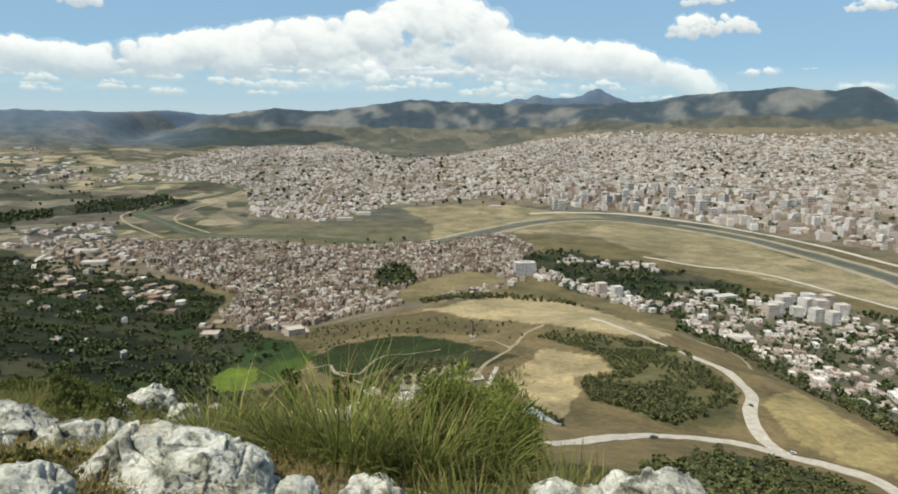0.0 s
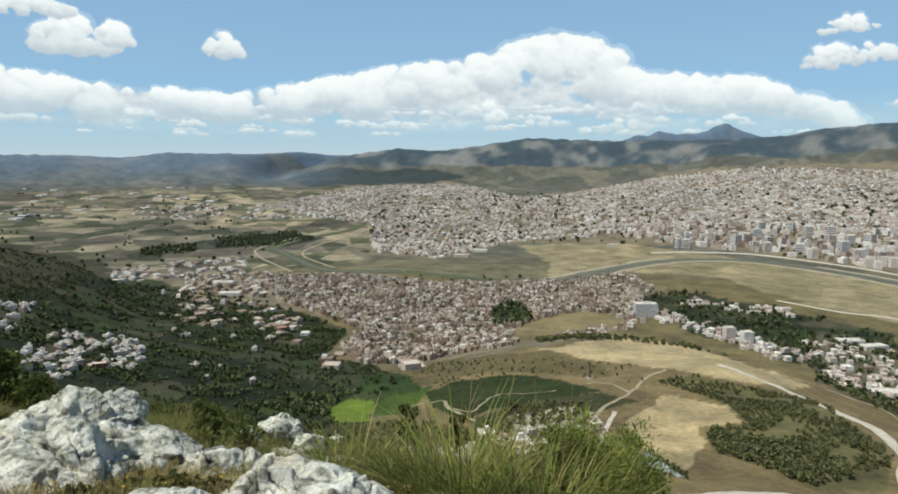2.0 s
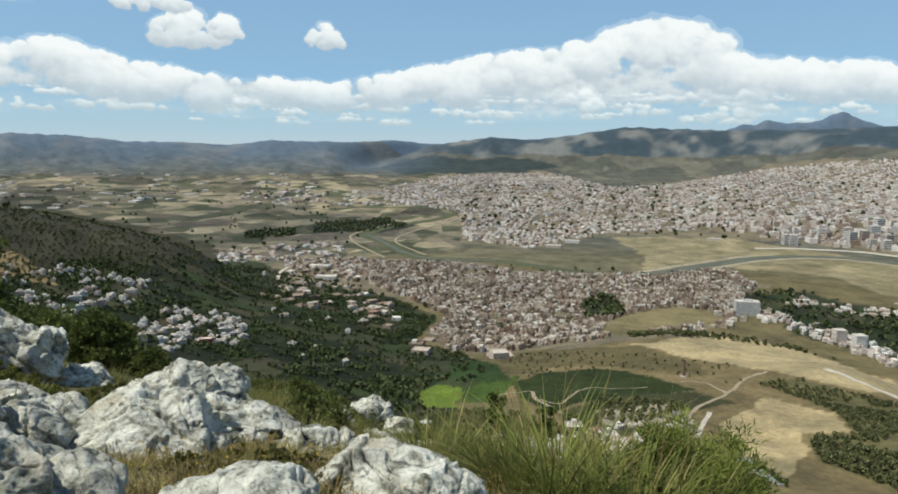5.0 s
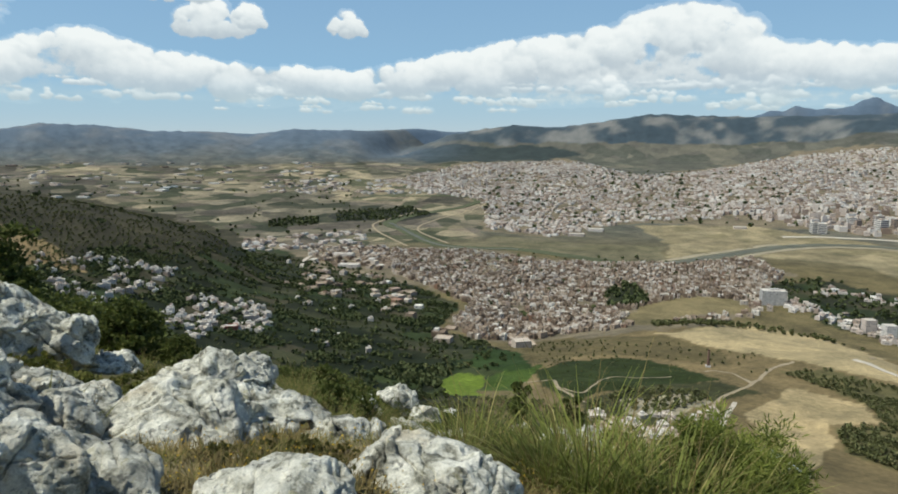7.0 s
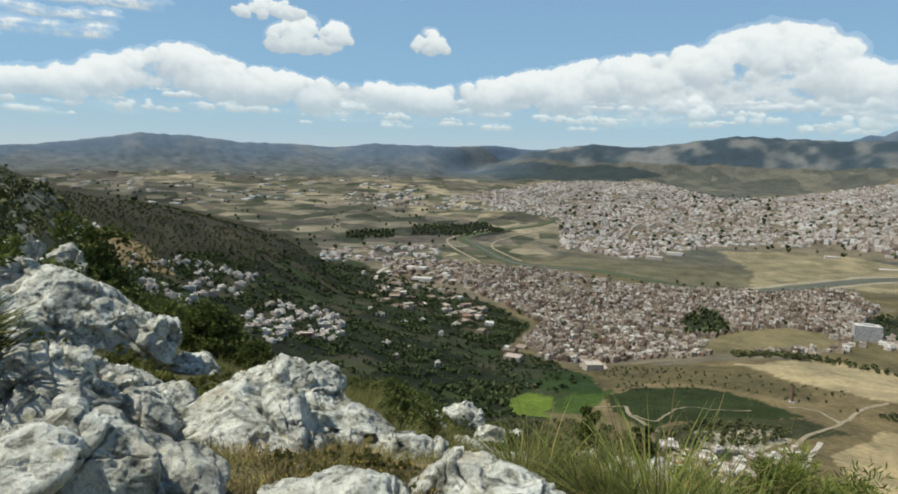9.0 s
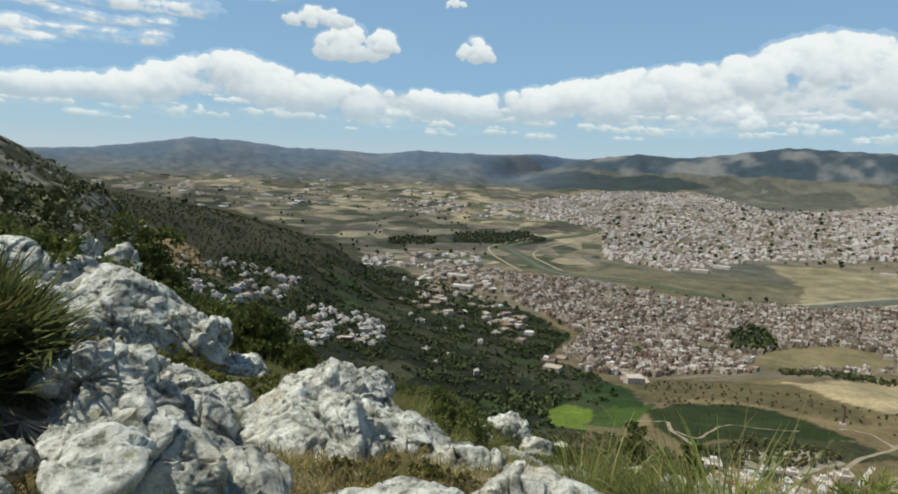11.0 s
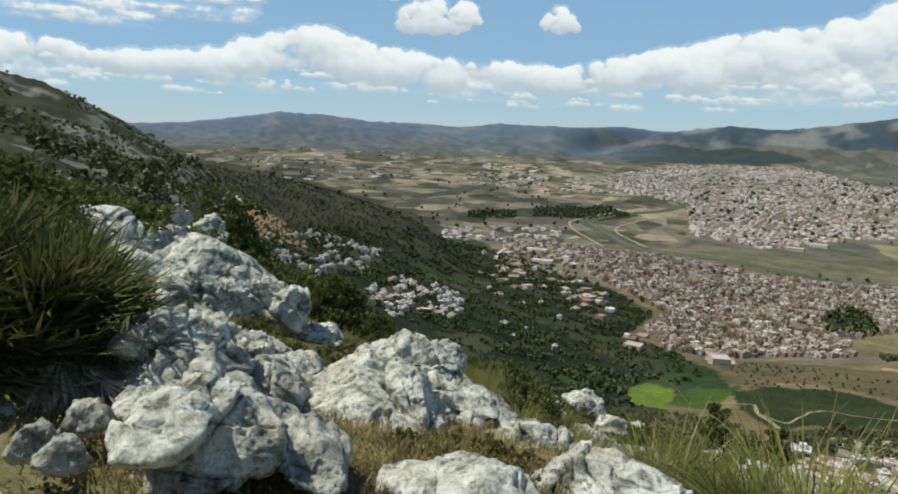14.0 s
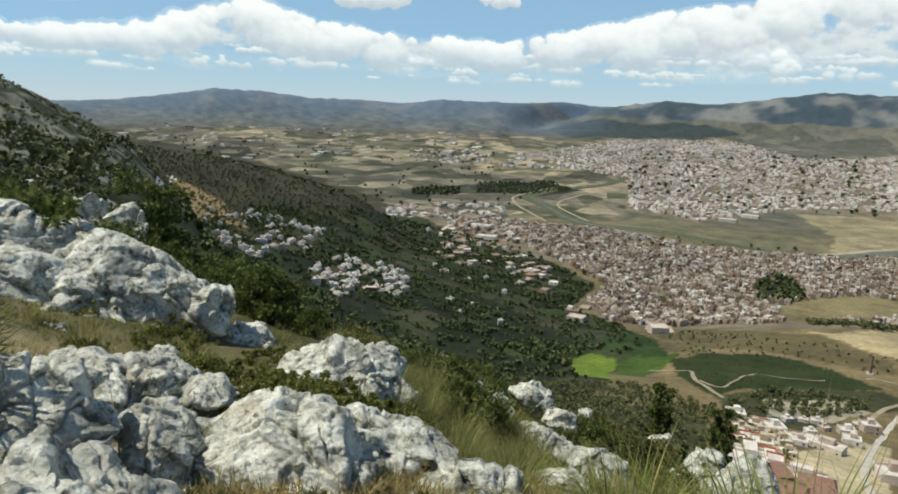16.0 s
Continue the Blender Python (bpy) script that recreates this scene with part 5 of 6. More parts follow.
    copy_thing(palm, planted(-4.35, 1.75, 2.2, 1.02))
    copy_thing(palm, planted(-4.15, 1.15, 4.0, 1.0))
    copy_thing(palm, planted(-4.7, 1.45, 5.2, 1.1))


near_plants()


def herb_cover():
    """Dry herbs, seed heads and small yellow flowers between the rocks."""
    g = np.random.default_rng(21)
    def patch(x0, x1, y0, y1, n, mat, name, label, length, keep):
        x, y = g.uniform(x0, x1, n * 2), g.uniform(y0, y1, n * 2)
        k = np.flatnonzero(keep(x, y))[:n]
        x, y = x[k], y[k]
        z = height(x, y)
        v, f = blade_set(g, len(x) * 5, 0.05, length, 0.007, 0.8, 0.6, 2)
        v = v.reshape(len(x), -1, 3)
        s = g.uniform(0.5, 1.4, len(x))[:, None, None]
        v = v * s + np.stack([x, y, z], 1)[:, None, :]
        thing(name, label, "herbs", kind="stuff", me=mesh_of(name, v.reshape(-1, 3), f, mat))
    dry = lambda x, y: fbm(flat3(x, y, 0.7), 3) > -0.15
    green = lambda x, y: fbm(flat3(x, y, 0.7), 3) < 0.12
    patch(-4.2, -0.6, 1.2, 4.6, 9500, DRY_HERB, "dry_herbs", "rusty dry herbs and seed heads between boulders", 0.12, dry)
    patch(-9.0, -1.5, 0.8, 8.0, 20000, LOW_HERB, "green_herbs", "low olive-green herbs on stony ground", 0.11, green)
    n = 1800
    x, y = g.uniform(-4.6, -1.0, n), g.uniform(1.0, 4.4, n)
    z = height(x, y) + g.uniform(0.05, 0.13, n)
    v, f = leaf_cloud(g, np.stack([x, y, z], 1), np.full(n, 0.005), 3, 0.008, 1.0)
    thing("yellow_flowers", "tiny yellow flowers scattered over dry herbs", "flowers", kind="stuff", me=mesh_of("yellow_flowers", v, f, FLOWER))
    # loose stones
    pv, pf = ICO[3]
    out = []
    for k in range(170):
        s = 0.02 + 0.07 * g.random() ** 3
        px, py = g.uniform(-6.5, 0.8), g.uniform(0.9, 5.5)
        q = pv * (1 + 0.25 * fbm(pv * 1.3 + k, 3))[:, None] * [s * 1.3, s, s * 0.7]
        out.append((q + [px, py, float(height(px, py)[0])], pf))
    v, f = joined(out)
    thing("loose_stones", "small pale limestone chips lying on the ground", "stones", kind="stuff", me=mesh_of("loose_stones", v, f, ROCK, True))


herb_cover()

# ---- towns ----
def house_stuff(x, y, z, w, d, h, turn):
    """Flat-roofed houses with parapets, all in one mesh: 16 corners and 13 faces each."""
    n = len(x)
    t = 0.35
    sx, sy = np.array([-1, 1, 1, -1]), np.array([-1, -1, 1, 1])
    def ring(inset, zz):
        px, py = sx[None] * (w / 2 - inset)[:, None], sy[None] * (d / 2 - inset)[:, None]
        c, s = np.cos(turn)[:, None], np.sin(turn)[:, None]
        return np.stack([x[:, None] + px * c - py * s, y[:, None] + px * s + py * c, np.broadcast_to(zz[:, None], px.shape)], -1)
    zero = np.zeros(n)
    v = np.concatenate([ring(zero, z - 3), ring(zero, z + h), ring(zero + t, z + h), ring(zero + t, z + h - 0.8)], 1)
    q = []
    for lo in (0, 4, 8):
        for k in range(4):
            q.append([lo + k, lo + (k + 1) % 4, lo + 4 + (k + 1) % 4, lo + 4 + k])
    q.append([12, 13, 14, 15])
    f = (np.arange(n)[:, None, None] * 16 + np.array(q)[None]).reshape(-1, 4)
    return v.reshape(-1, 3), f


MOUND = [(6.5, -14.9), (4.9, -13.6), (2.6, -12.9), (-0.0, -12.4), (-2.2, -12.4), (-3.9, -13.3), (0.3, -14.0), (4.4, -15.0)]
KNOLL = [(7.7, -12.8), (6.1, -11.8), (4.5, -12.1), (4.0, -13.2), (5.6, -13.8), (7.2, -13.7)]


def scatter(poly, pitch, seed, keep=1.0, ragged=0.5):
    """Building plots inside a polygon of bearings and angles, on a jittered plan grid."""
    g = np.random.default_rng(seed)
    poly = np.asarray(poly, float)
    dense = np.concatenate([np.linspace(p, q, 6, endpoint=False) for p, q in zip(poly, np.roll(poly, -1, 0))])
    c = ground(dense[:, 0], dense[:, 1])[:, :2]
    lo, hi = c.min(0), c.max(0)
    gx, gy = np.meshgrid(np.arange(lo[0], hi[0], pitch), np.arange(lo[1], hi[1], pitch))
    gx, gy = gx.ravel(), gy.ravel()
    warp = fbm(flat3(gx, gy, 120.0, seed), 3)
    x = gx + g.uniform(-0.3, 0.3, gx.shape) * pitch + warp * pitch * 1.5
    y = gy + g.uniform(-0.3, 0.3, gx.shape) * pitch + warp * pitch * 1.2
    z = height(x, y)
    r = np.hypot(x, y)
    az, el = np.degrees(np.arctan2(-x, y)), np.degrees(np.arctan2(z - EYE_Z, r))
    ok = (r < 4350) & inside(poly, az, el) & (g.random(x.shape) < keep) & (0.6 * fbm(flat3(x, y, 70.0, seed + 3.0), 3) + 0.6 * fbm(flat3(x, y, 22.0, seed + 5.0), 2) > ragged - 1)
    if pitch > 7:
        ok &= ~inside(MOUND, az, el) & ~inside(KNOLL, az, el)
    return x[ok], y[ok], z[ok], g


# quarters: corners, spacing, share of plots built, raggedness, storeys, which wall
OLD = [
    ([(25.8, -9.3), (19.6, -9.4), (12.3, -10.3), (1.5, -10), (-3.4, -9.1), (-5.8, -10.2), (-4.4, -12.4), (2.5, -12.9), (4.5, -13.7), (8, -15.6), (14.4, -16.9), (19.1, -16.8), (20.5, -15.3), (18.9, -14.1), (22.8, -12.4), (26, -11.2)], 8.2, 0.88, 0.64),
    ([(12, -16.8), (21, -15.8), (24, -12.8), (27, -11.6), (34, -10.8), (36, -12), (28, -14.2), (22, -17.4), (14, -17.6)], 20, 0.32, 0.8),
    ([(6, -14.2), (-4.4, -12.4), (-6, -12.6), (-3, -14), (4, -14.9), (8, -15.9)], 11, 0.6, 0.7),
    ([(33, -9.0), (26.2, -9.0), (25.8, -11.1), (32.3, -10.4)], 16, 0.6, 0.6),
]
NEW = [
    ([(26.4, -3.5), (19.3, -2.1), (10.6, -1.75), (5.4, -2.9), (-0.9, -2.5), (-0.9, -6.2), (5.5, -6.7), (12.2, -8.1), (17.7, -7.5), (18.1, -5.3)], 16, 0.72, 0.72, 5),
    ([(1.5, -2.7), (-7, -1.1), (-13.3, -0.4), (-21.9, -0.6), (-38, -0.2), (-38, -5), (-9, -5.0), (0, -5.6)], 18, 0.78, 0.68, 6),
    ([(-0.9, -5.2), (-38, -4.8), (-38, -9.2), (-26.5, -8.2), (-17.3, -7.3), (-9.1, -6.7), (-0.9, -6.2)], 21, 0.55, 0.75, 11),
    ([(36, -3.2), (26, -3.3), (20, -4.5), (27, -4.6), (36, -4.4)], 24, 0.3, 0.85, 5),
    ([(-17, -13.6), (-23, -13.0), (-38, -13.9), (-38, -20.5), (-28.4, -19.4), (-23.3, -17.3), (-18.8, -16.1)], 11, 0.42, 0.92, 4.8),
    ([(-4, -12.5), (-8, -13.2), (-17, -15.6), (-18, -14.6), (-10, -12.8), (-6, -11.9)], 11, 0.5, 0.8, 5),
    ([(-8, -10.9), (-16, -11.2), (-16, -11.8), (-8, -11.6)], 14, 0.55, 0.7, 5),
    ([(38, -8.2), (30, -7.6), (26, -8.2), (30, -9.0), (38, -9.2)], 18, 0.35, 0.8, 5),
    ([(62, -1.6), (30, -2.0), (30, -4.0), (50, -4.5), (60, -3)], 42, 0.16, 0.85, 4),
]


def build_town(name, label, quarters, wall, old):
    V, F, WV, WF, n, wn_ = [], [], [], [], 0, 0
    for k, q in enumerate(quarters):
        poly, pitch, keep, ragged = q[:4]
        x, y, z, g = scatter(poly, pitch, 11 + k + (0 if old else 50), keep, ragged)
        m = len(x)
        w, d = g.uniform(0.5, 1.05, m) * pitch, g.uniform(0.45, 1.0, m) * pitch
        h = g.uniform(3.2, 8.5, m) if old else q[4] * g.uniform(0.6, 1.35, m)
        if not old and q[4] > 10:
            tall = (g.random(m) < 0.5) & (fbm(flat3(x, y, 150.0, 8.0), 2) > 0.05)
            h = np.where(tall, h * 1.8, h)
            w, d = np.where(tall, w * 1.1, w), np.where(tall, d * 0.8, d)
        turn = np.radians(20) * fbm(flat3(x, y, 160.0), 2) * 3 + g.normal(0, 0.08, m)
        v, f = house_stuff(x, y, z, w, d, h, turn)
        V.append(v)
        F.append(f + n)
        n += len(v)
        hut = g.random(m) < 0.45
        hx, hy = x[hut] + g.uniform(-0.25, 0.25, hut.sum()) * w[hut], y[hut] + g.uniform(-0.25, 0.25, hut.sum()) * d[hut]
        v, f = house_stuff(hx, hy, z[hut] + h[hut] - 0.5, w[hut] * 0.35, d[hut] * 0.4, np.full(hut.sum(), 2.6), turn[hut])
        V.append(v)
        F.append(f + n)
        n += len(v)
        # window openings on the sides that face the valley's southern slope
        for side in range(3):
            sel = (g.random(m) < 0.75) & (np.hypot(x, y) < 2600)
            mm = sel.sum()
            a = turn[sel] + side * math.pi / 2 + math.pi
            half = np.where(side % 2 == 0, d[sel], w[sel]) / 2 + 0.06
            span = np.where(side % 2 == 0, w[sel], d[sel])
            for _ in range(2):
                off = g.uniform(-0.36, 0.36, mm) * span
                zz = z[sel] + g.uniform(0.35, 0.75, mm) * h[sel]
                ow, oh = g.uniform(0.5, 0.9, mm), g.uniform(0.6, 1.0, mm)
                ax, ay = np.sin(a) * -1, np.cos(a)
                bx, by = np.cos(a), np.sin(a)
                cx, cy = x[sel] + ax * half * -1, y[sel] + ay * half * -1
                quad = []
                for su, sv in ((-1, -1), (1, -1), (1, 1), (-1, 1)):
                    quad.append(np.stack([cx + bx * (off + su * ow), cy + by * (off + su * ow), zz + sv * oh], -1))
                WV.append(np.stack(quad, 1).reshape(-1, 3))
                WF.append(np.arange(mm * 4).reshape(-1, 4) + wn_)
                wn_ += mm * 4
    town = thing(name, label, "buildings", kind="stuff", me=mesh_of(name, np.concatenate(V), np.concatenate(F), wall))
    w = part("window", mesh_of("window", np.concatenate(WV), np.concatenate(WF), GLASS_DARK), town)
    tagged(w, "dark window openings", kind="stuff")


build_town("old_town_houses", "tightly packed beige and reddish flat-roofed houses in the valley", OLD, OLD_WALL, True)
build_town("city_buildings", "pale flat-roofed houses and apartment blocks spread over far slopes", NEW, CITY_WALL, False)

# ---- trees and scrub of the slopes and the valley ----
def far_trees(name, label, zones, leaves=26, seed=5, mat=None, leaf=1.0):
    """Woods and scrub too many to count: crowns of loose leaf clumps, each with a short trunk."""
    g = np.random.default_rng(seed)
    V = []
    for poly, pitch, size, keep, clump, *limit in zones:
        x, y, z, _ = scatter(poly, pitch, seed + int(pitch * 7), keep, clump)
        far = (np.hypot(x, y) > ((62 if size < 2 else 115) if leaf < 1 else 190)) & (np.hypot(x, y) < (limit[0] if limit else 5000))
        if pitch == HEDGED:
            number, edge = parcels(x, y)
            far &= (edge < 0.03 + 0.06 * g.random(len(x))) | (number > 0.91) | (fbm(flat3(x, y, 90.0, 3.0), 2) > 0.46)
        far &= ~inside(OPEN_FIELD, np.degrees(np.arctan2(-x, y)), np.degrees(np.arctan2(z - EYE_Z, np.hypot(x, y))))
        x, y, z = x[far], y[far], z[far]
        n = len(x)
        s = size * g.uniform(0.55, 1.35, n)
        d = g.normal(size=(n, leaves, 3))
        d /= np.linalg.norm(d, axis=2, keepdims=True)
        c = d * (g.uniform(0.35, 1.0, (n, leaves, 1))) * s[:, None, None] * np.array([0.5, 0.5, 0.42])
        c[:, :, 2] += 0.5 * s[:, None]
        c += np.stack([x, y, z], 1)[:, None]
        u = g.normal(size=(n, leaves, 3))
        u /= np.linalg.norm(u, axis=2, keepdims=True)
        w = np.cross(u, g.normal(size=(n, leaves, 3)))
        w /= np.linalg.norm(w, axis=2, keepdims=True) + 1e-9
        q = (s[:, None, None]) * leaf * g.uniform(0.17, 0.31, (n, leaves, 1)) * (1 + 0.35 * smooth(700, 1500, np.hypot(x, y)))[:, None, None]
        V.append(np.stack([c - u * q, c + w * q, c + u * q, c - w * q], 2).reshape(-1, 3))
    v = np.concatenate(V)
    thing(name, label, "trees", kind="stuff", me=mesh_of(name, v, np.arange(len(v)).reshape(-1, 4), mat or TREE))


HEDGED = 5.5
OPEN_FIELD = [(21.8, -20.4), (20.1, -19.3), (17.8, -19.5), (16.4, -19.0), (12.5, -18.4), (13.5, -20.3), (15.5, -21.2), (18.3, -21.7), (21.4, -21.6)]
VALLEY_POLY = [(62, -8.0), (50, -8.3), (42, -8.2), (36, -9.4), (27, -11.2), (20, -14), (22, -16), (15, -18), (20, -22), (40, -23), (58, -16)]
far_trees("valley_trees", "dark olive trees and hedges across the green valley", [
    (VALLEY_POLY, HEDGED, 4.6, 0.95, 0.45),
    ([(-4, -10.9), (-9, -10.3), (-16, -11.3), (-23, -12.2), (-20, -15), (-9, -13.6)], 12, 6.5, 0.6, 1.0),
    ([(-17, -13), (-23, -12.7), (-38, -13.5), (-38, -21), (-28, -19.6), (-23, -17.5), (-18, -16.3)], 9, 6, 0.7, 0.9),
    ([(62, -2.8), (30, -3), (24, -6), (30, -9.0), (50, -8)], 34, 8, 0.38, 1.15),
    ([(7.7, -12.8), (6.1, -11.8), (4.5, -12.1), (4.0, -13.2), (5.6, -13.8), (7.2, -13.7)], 5.5, 8, 0.95, 0.1),
    ([(30.5, -6.0), (24.2, -5.7), (22.3, -6.3), (26, -6.8), (30.5, -6.8)], 14, 7, 0.95, 0.1),
    ([(36, -6.6), (32, -6.4), (32, -7.1), (36, -7.2)], 16, 9, 0.95, 0.1),
], 22, 5)
far_trees("hill_scrub", "dark green maquis and pines over the dry hill", [
    ([(-6, -17.6), (-9.5, -16.9), (-14, -17.4), (-19, -17.9), (-21, -19.3), (-23.3, -20.5), (-23.2, -23), (-18.5, -23.7), (-14.7, -23), (-10.9, -22.4), (-10.4, -20.9), (-13.5, -20), (-11.5, -18.7)], 3.8, 3.2, 0.8, 0.98),
    ([(-10.4, -20.9), (-16, -21), (-22, -22), (-18.5, -23.7), (-14.7, -23), (-10.9, -22.4)], 4.2, 4.6, 0.85, 0.76),
    ([(14.5, -19.3), (9.5, -18), (3.5, -17.7), (-1.6, -18.5), (-1.2, -20), (5.5, -20.6), (9.6, -21.2)], 4.5, 1.1, 0.35, 0.9),
    ([(6, -20.4), (-1.4, -19.6), (-0.8, -21), (5, -22.4), (9, -22)], 6, 4.5, 0.7, 0.9),
    ([(14, -17.2), (6, -16.2), (-4, -16.4), (-6, -18), (4, -17.6), (13, -19)], 9, 2.4, 0.6, 0.95),
    ([(4.4, -14.85), (-3, -14.35), (-8, -14.55), (-12, -15.2), (-8, -14.8), (-2, -14.6), (3, -15.2)], 9, 7, 0.75, 0.6),
    ([(-22, -25.0), (-28, -25.0), (-36, -26), (-36, -30), (-16, -30), (-16, -27.3)], 5, 4.0, 0.75, 0.85),
    ([(-19, -16.4), (-25, -18.6), (-30, -20.2), (-38, -22.4), (-38, -21.4), (-29, -19.6), (-20, -16)], 7, 5.5, 0.75, 0.75),
], 60, 9, SCRUB_LEAF, 0.55)
far_trees("mountain_scrub", "dark bushes on the rocky mountainside and the slope below", [
    ([(78, 9), (68, 4.5), (62, 1), (56, -4), (50, -9), (58, -9), (78, -7)], 2.9, 1.5, 0.85, 1.0, 440),
    ([(80, -2.2), (60, -3), (50, -4.6), (41, -6.8), (39, -8.6), (42, -9.5), (52, -10), (58, -8), (80, -7)], 9, 4.0, 0.8, 0.6, 1500),
    ([(50, -13), (30, -20), (12, -22), (4, -23), (4, -34), (60, -34), (62, -14)], 5.0, 3.2, 0.85, 0.75, 420),
    ([(78, -3.5), (60, -4.5), (60, -9.5), (78, -9.5)], 3.2, 1.7, 0.9, 0.6, 160),
], 56, 13, SCRUB_LEAF, 0.48)
CITY_TREES = [([(18, -3), (-38, -1.5), (-38, -9), (-9, -6.8), (5, -6.8), (12, -8), (18, -7)], 32, 11, 0.6, 1.12),
              ([(25, -9.6), (-4, -9.6), (-4, -12.4), (8, -15.4), (18, -16.5)], 30, 7.5, 0.5, 0.9)]
far_trees("town_trees", "dark street trees between the houses", CITY_TREES, 20, 17)

# ---- river, roads and tracks ----
def course(points, step):
    """A smooth line over the ground through places given by bearing and angle."""
    pts = np.array(points, float)
    p = ground(pts[:, 0], pts[:, 1])[:, :2]
    out = []
    q = np.concatenate([[2 * p[0] - p[1]], p, [2 * p[-1] - p[-2]]])
    for k in range(1, len(q) - 2):
        n = max(3, int(np.linalg.norm(q[k + 1] - q[k]) / step))
        for t in np.arange(n) / n:
            out.append(0.5 * (2 * q[k] + (q[k + 1] - q[k - 1]) * t + (2 * q[k - 1] - 5 * q[k] + 4 * q[k + 1] - q[k + 2]) * t**2 + (3 * q[k] - q[k - 1] - 3 * q[k + 1] + q[k + 2]) * t**3))
    out.append(p[-1])
    return np.array(out)


def ribbon(name, label, category, points, width, mat, lift, step=8.0, cross=4, kind="structure", wander=0.1):
    line = course(points, step)
    d = np.gradient(line, axis=0)
    d /= np.linalg.norm(d, axis=1, keepdims=True) + 1e-9
    side = np.stack([-d[:, 1], d[:, 0]], 1)
    n = len(line)
    s = np.linspace(-0.5, 0.5, cross + 1)
    w = width * (1 + wander * fbm(flat3(np.arange(n), 0 * np.arange(n), 5.0), 2))
    x = line[:, None, 0] + side[:, None, 0] * s[None] * w[:, None]
    y = line[:, None, 1] + side[:, None, 1] * s[None] * w[:, None]
    z = height(x.ravel(), y.ravel()).reshape(x.shape)
    z = z * 0.3 + np.median(z, axis=1, keepdims=True) * 0.7 if category == "river" else z
    z = z + lift - np.where(np.abs(s) > 0.49, lift * 0.0, 0)[None]
    v = np.stack([x, y, z], -1).reshape(-1, 3)
    m = cross + 1
    top = np.array([[k * m + j, k * m + j + 1, (k + 1) * m + j + 1, (k + 1) * m + j] for k in range(n - 1) for j in range(cross)])
    low = v - [0, 0, lift + 0.8]
    nv = len(v)
    skirt = []
    for k in range(n - 1):
        for j, flip in ((0, False), (cross, True)):
            a, b = k * m + j, (k + 1) * m + j
            skirt.append([a, b, b + nv, a + nv] if flip else [b, a, a + nv, b + nv])
    me = mesh_of(name, np.concatenate([v, low]), np.concatenate([top[:, ::-1], np.array(skirt)]), mat)
    thing(name, label, category, me=me, kind=kind)


RIVER = [(-40, -12.3), (-33, -10.7), (-26.6, -9.3), (-20.4, -8.3), (-13.7, -7.7), (-9.1, -7.75), (-5.3, -8.2), (-1.9, -9.0), (2.5, -10.0)]
ribbon("river_bank", "sandy dry bank along the river bend", "river", RIVER, 85, SAND, 0.4)
ribbon("river_bed", "grey-brown muddy bed beside the water", "river", RIVER, 48, MUD, 0.6)
ribbon("water_river", "still grey-green river water between banks", "river", RIVER, 26, WATER, 0.8)
LOOP = [(2.5, -10.0), (7.9, -10.0), (15, -9.25), (21.4, -9.0), (24.7, -7.65), (26.0, -7.05), (23.8, -6.35), (19.6, -5.6), (18.6, -5.0), (21.6, -4.75), (26, -4.75)]
ribbon("river_bed.001", "dark green overgrown river bed in the plain", "river", LOOP, 42, mat_plain("reeds", (0.09, 0.10, 0.055), 0.95, 0.05, 0.3), 0.5)
ribbon("water_river.001", "narrow grey stretch of river water", "river", LOOP[2:6], 14, WATER, 0.8)
ribbon("embankment", "pale dyke road along the river", "road", [(21, -8.8), (23.6, -7.65), (22.3, -6.9), (19, -6.0), (17.6, -5.3)], 7, DIRT, 0.9)
ribbon("embankment.001", "pale dyke road on the far river side", "road", [(24.5, -9.0), (27.3, -7.5), (26.8, -6.9), (24, -6.2)], 7, DIRT, 0.9)
ribbon("road_river", "pale riverside road below the city", "road", [(-40, -11.0), (-33, -9.7), (-26.6, -8.55), (-20.4, -7.75), (-13.7, -7.25), (-9.1, -7.2), (-5.5, -7.4)], 14, ROAD, 1.1)
ribbon("track_flats", "sandy track across the river flats", "track", [(-15, -10.6), (-19, -11.0), (-24, -11.2), (-30, -12.2), (-36, -13)], 9, ROAD, 0.5)
ribbon("road_valley", "wide pale dusty road along the foot of the slope", "road", [(-7.5, -26.2), (-9.2, -26.0), (-16.2, -24.75), (-21.7, -24.3), (-26.9, -24.4), (-30.1, -24.5), (-34.6, -25.1), (-40, -26)], 9.5, ROAD, 0.25, 4.0)
ribbon("road_hill", "pale dusty road winding over the hill", "road", [(-26.9, -24.35), (-25.0, -23.3), (-24.1, -21.8), (-24, -20.4), (-22.1, -19), (-19.4, -18.2), (-16.5, -17.4), (-14.3, -16.7), (-11, -15.9)], 8.0, ROAD, 0.3, 4.0)
ribbon("road_ridge", "thin dirt road along the hill crest", "road", [(-26, -19.0), (-23.2, -17.9), (-19.2, -16.8), (-14.6, -16.0), (-12, -15.6)], 3.5, DIRT, 0.25, 5.0)
ribbon("track_tower", "sandy footpath leading to the old tower", "track", [(-1.2, -21.0), (-2.1, -20.0), (-4.1, -18.8), (-5.1, -17.8), (-6.1, -17.1), (-7, -16.7)], 3.0, DIRT, 0.2, 4.0)
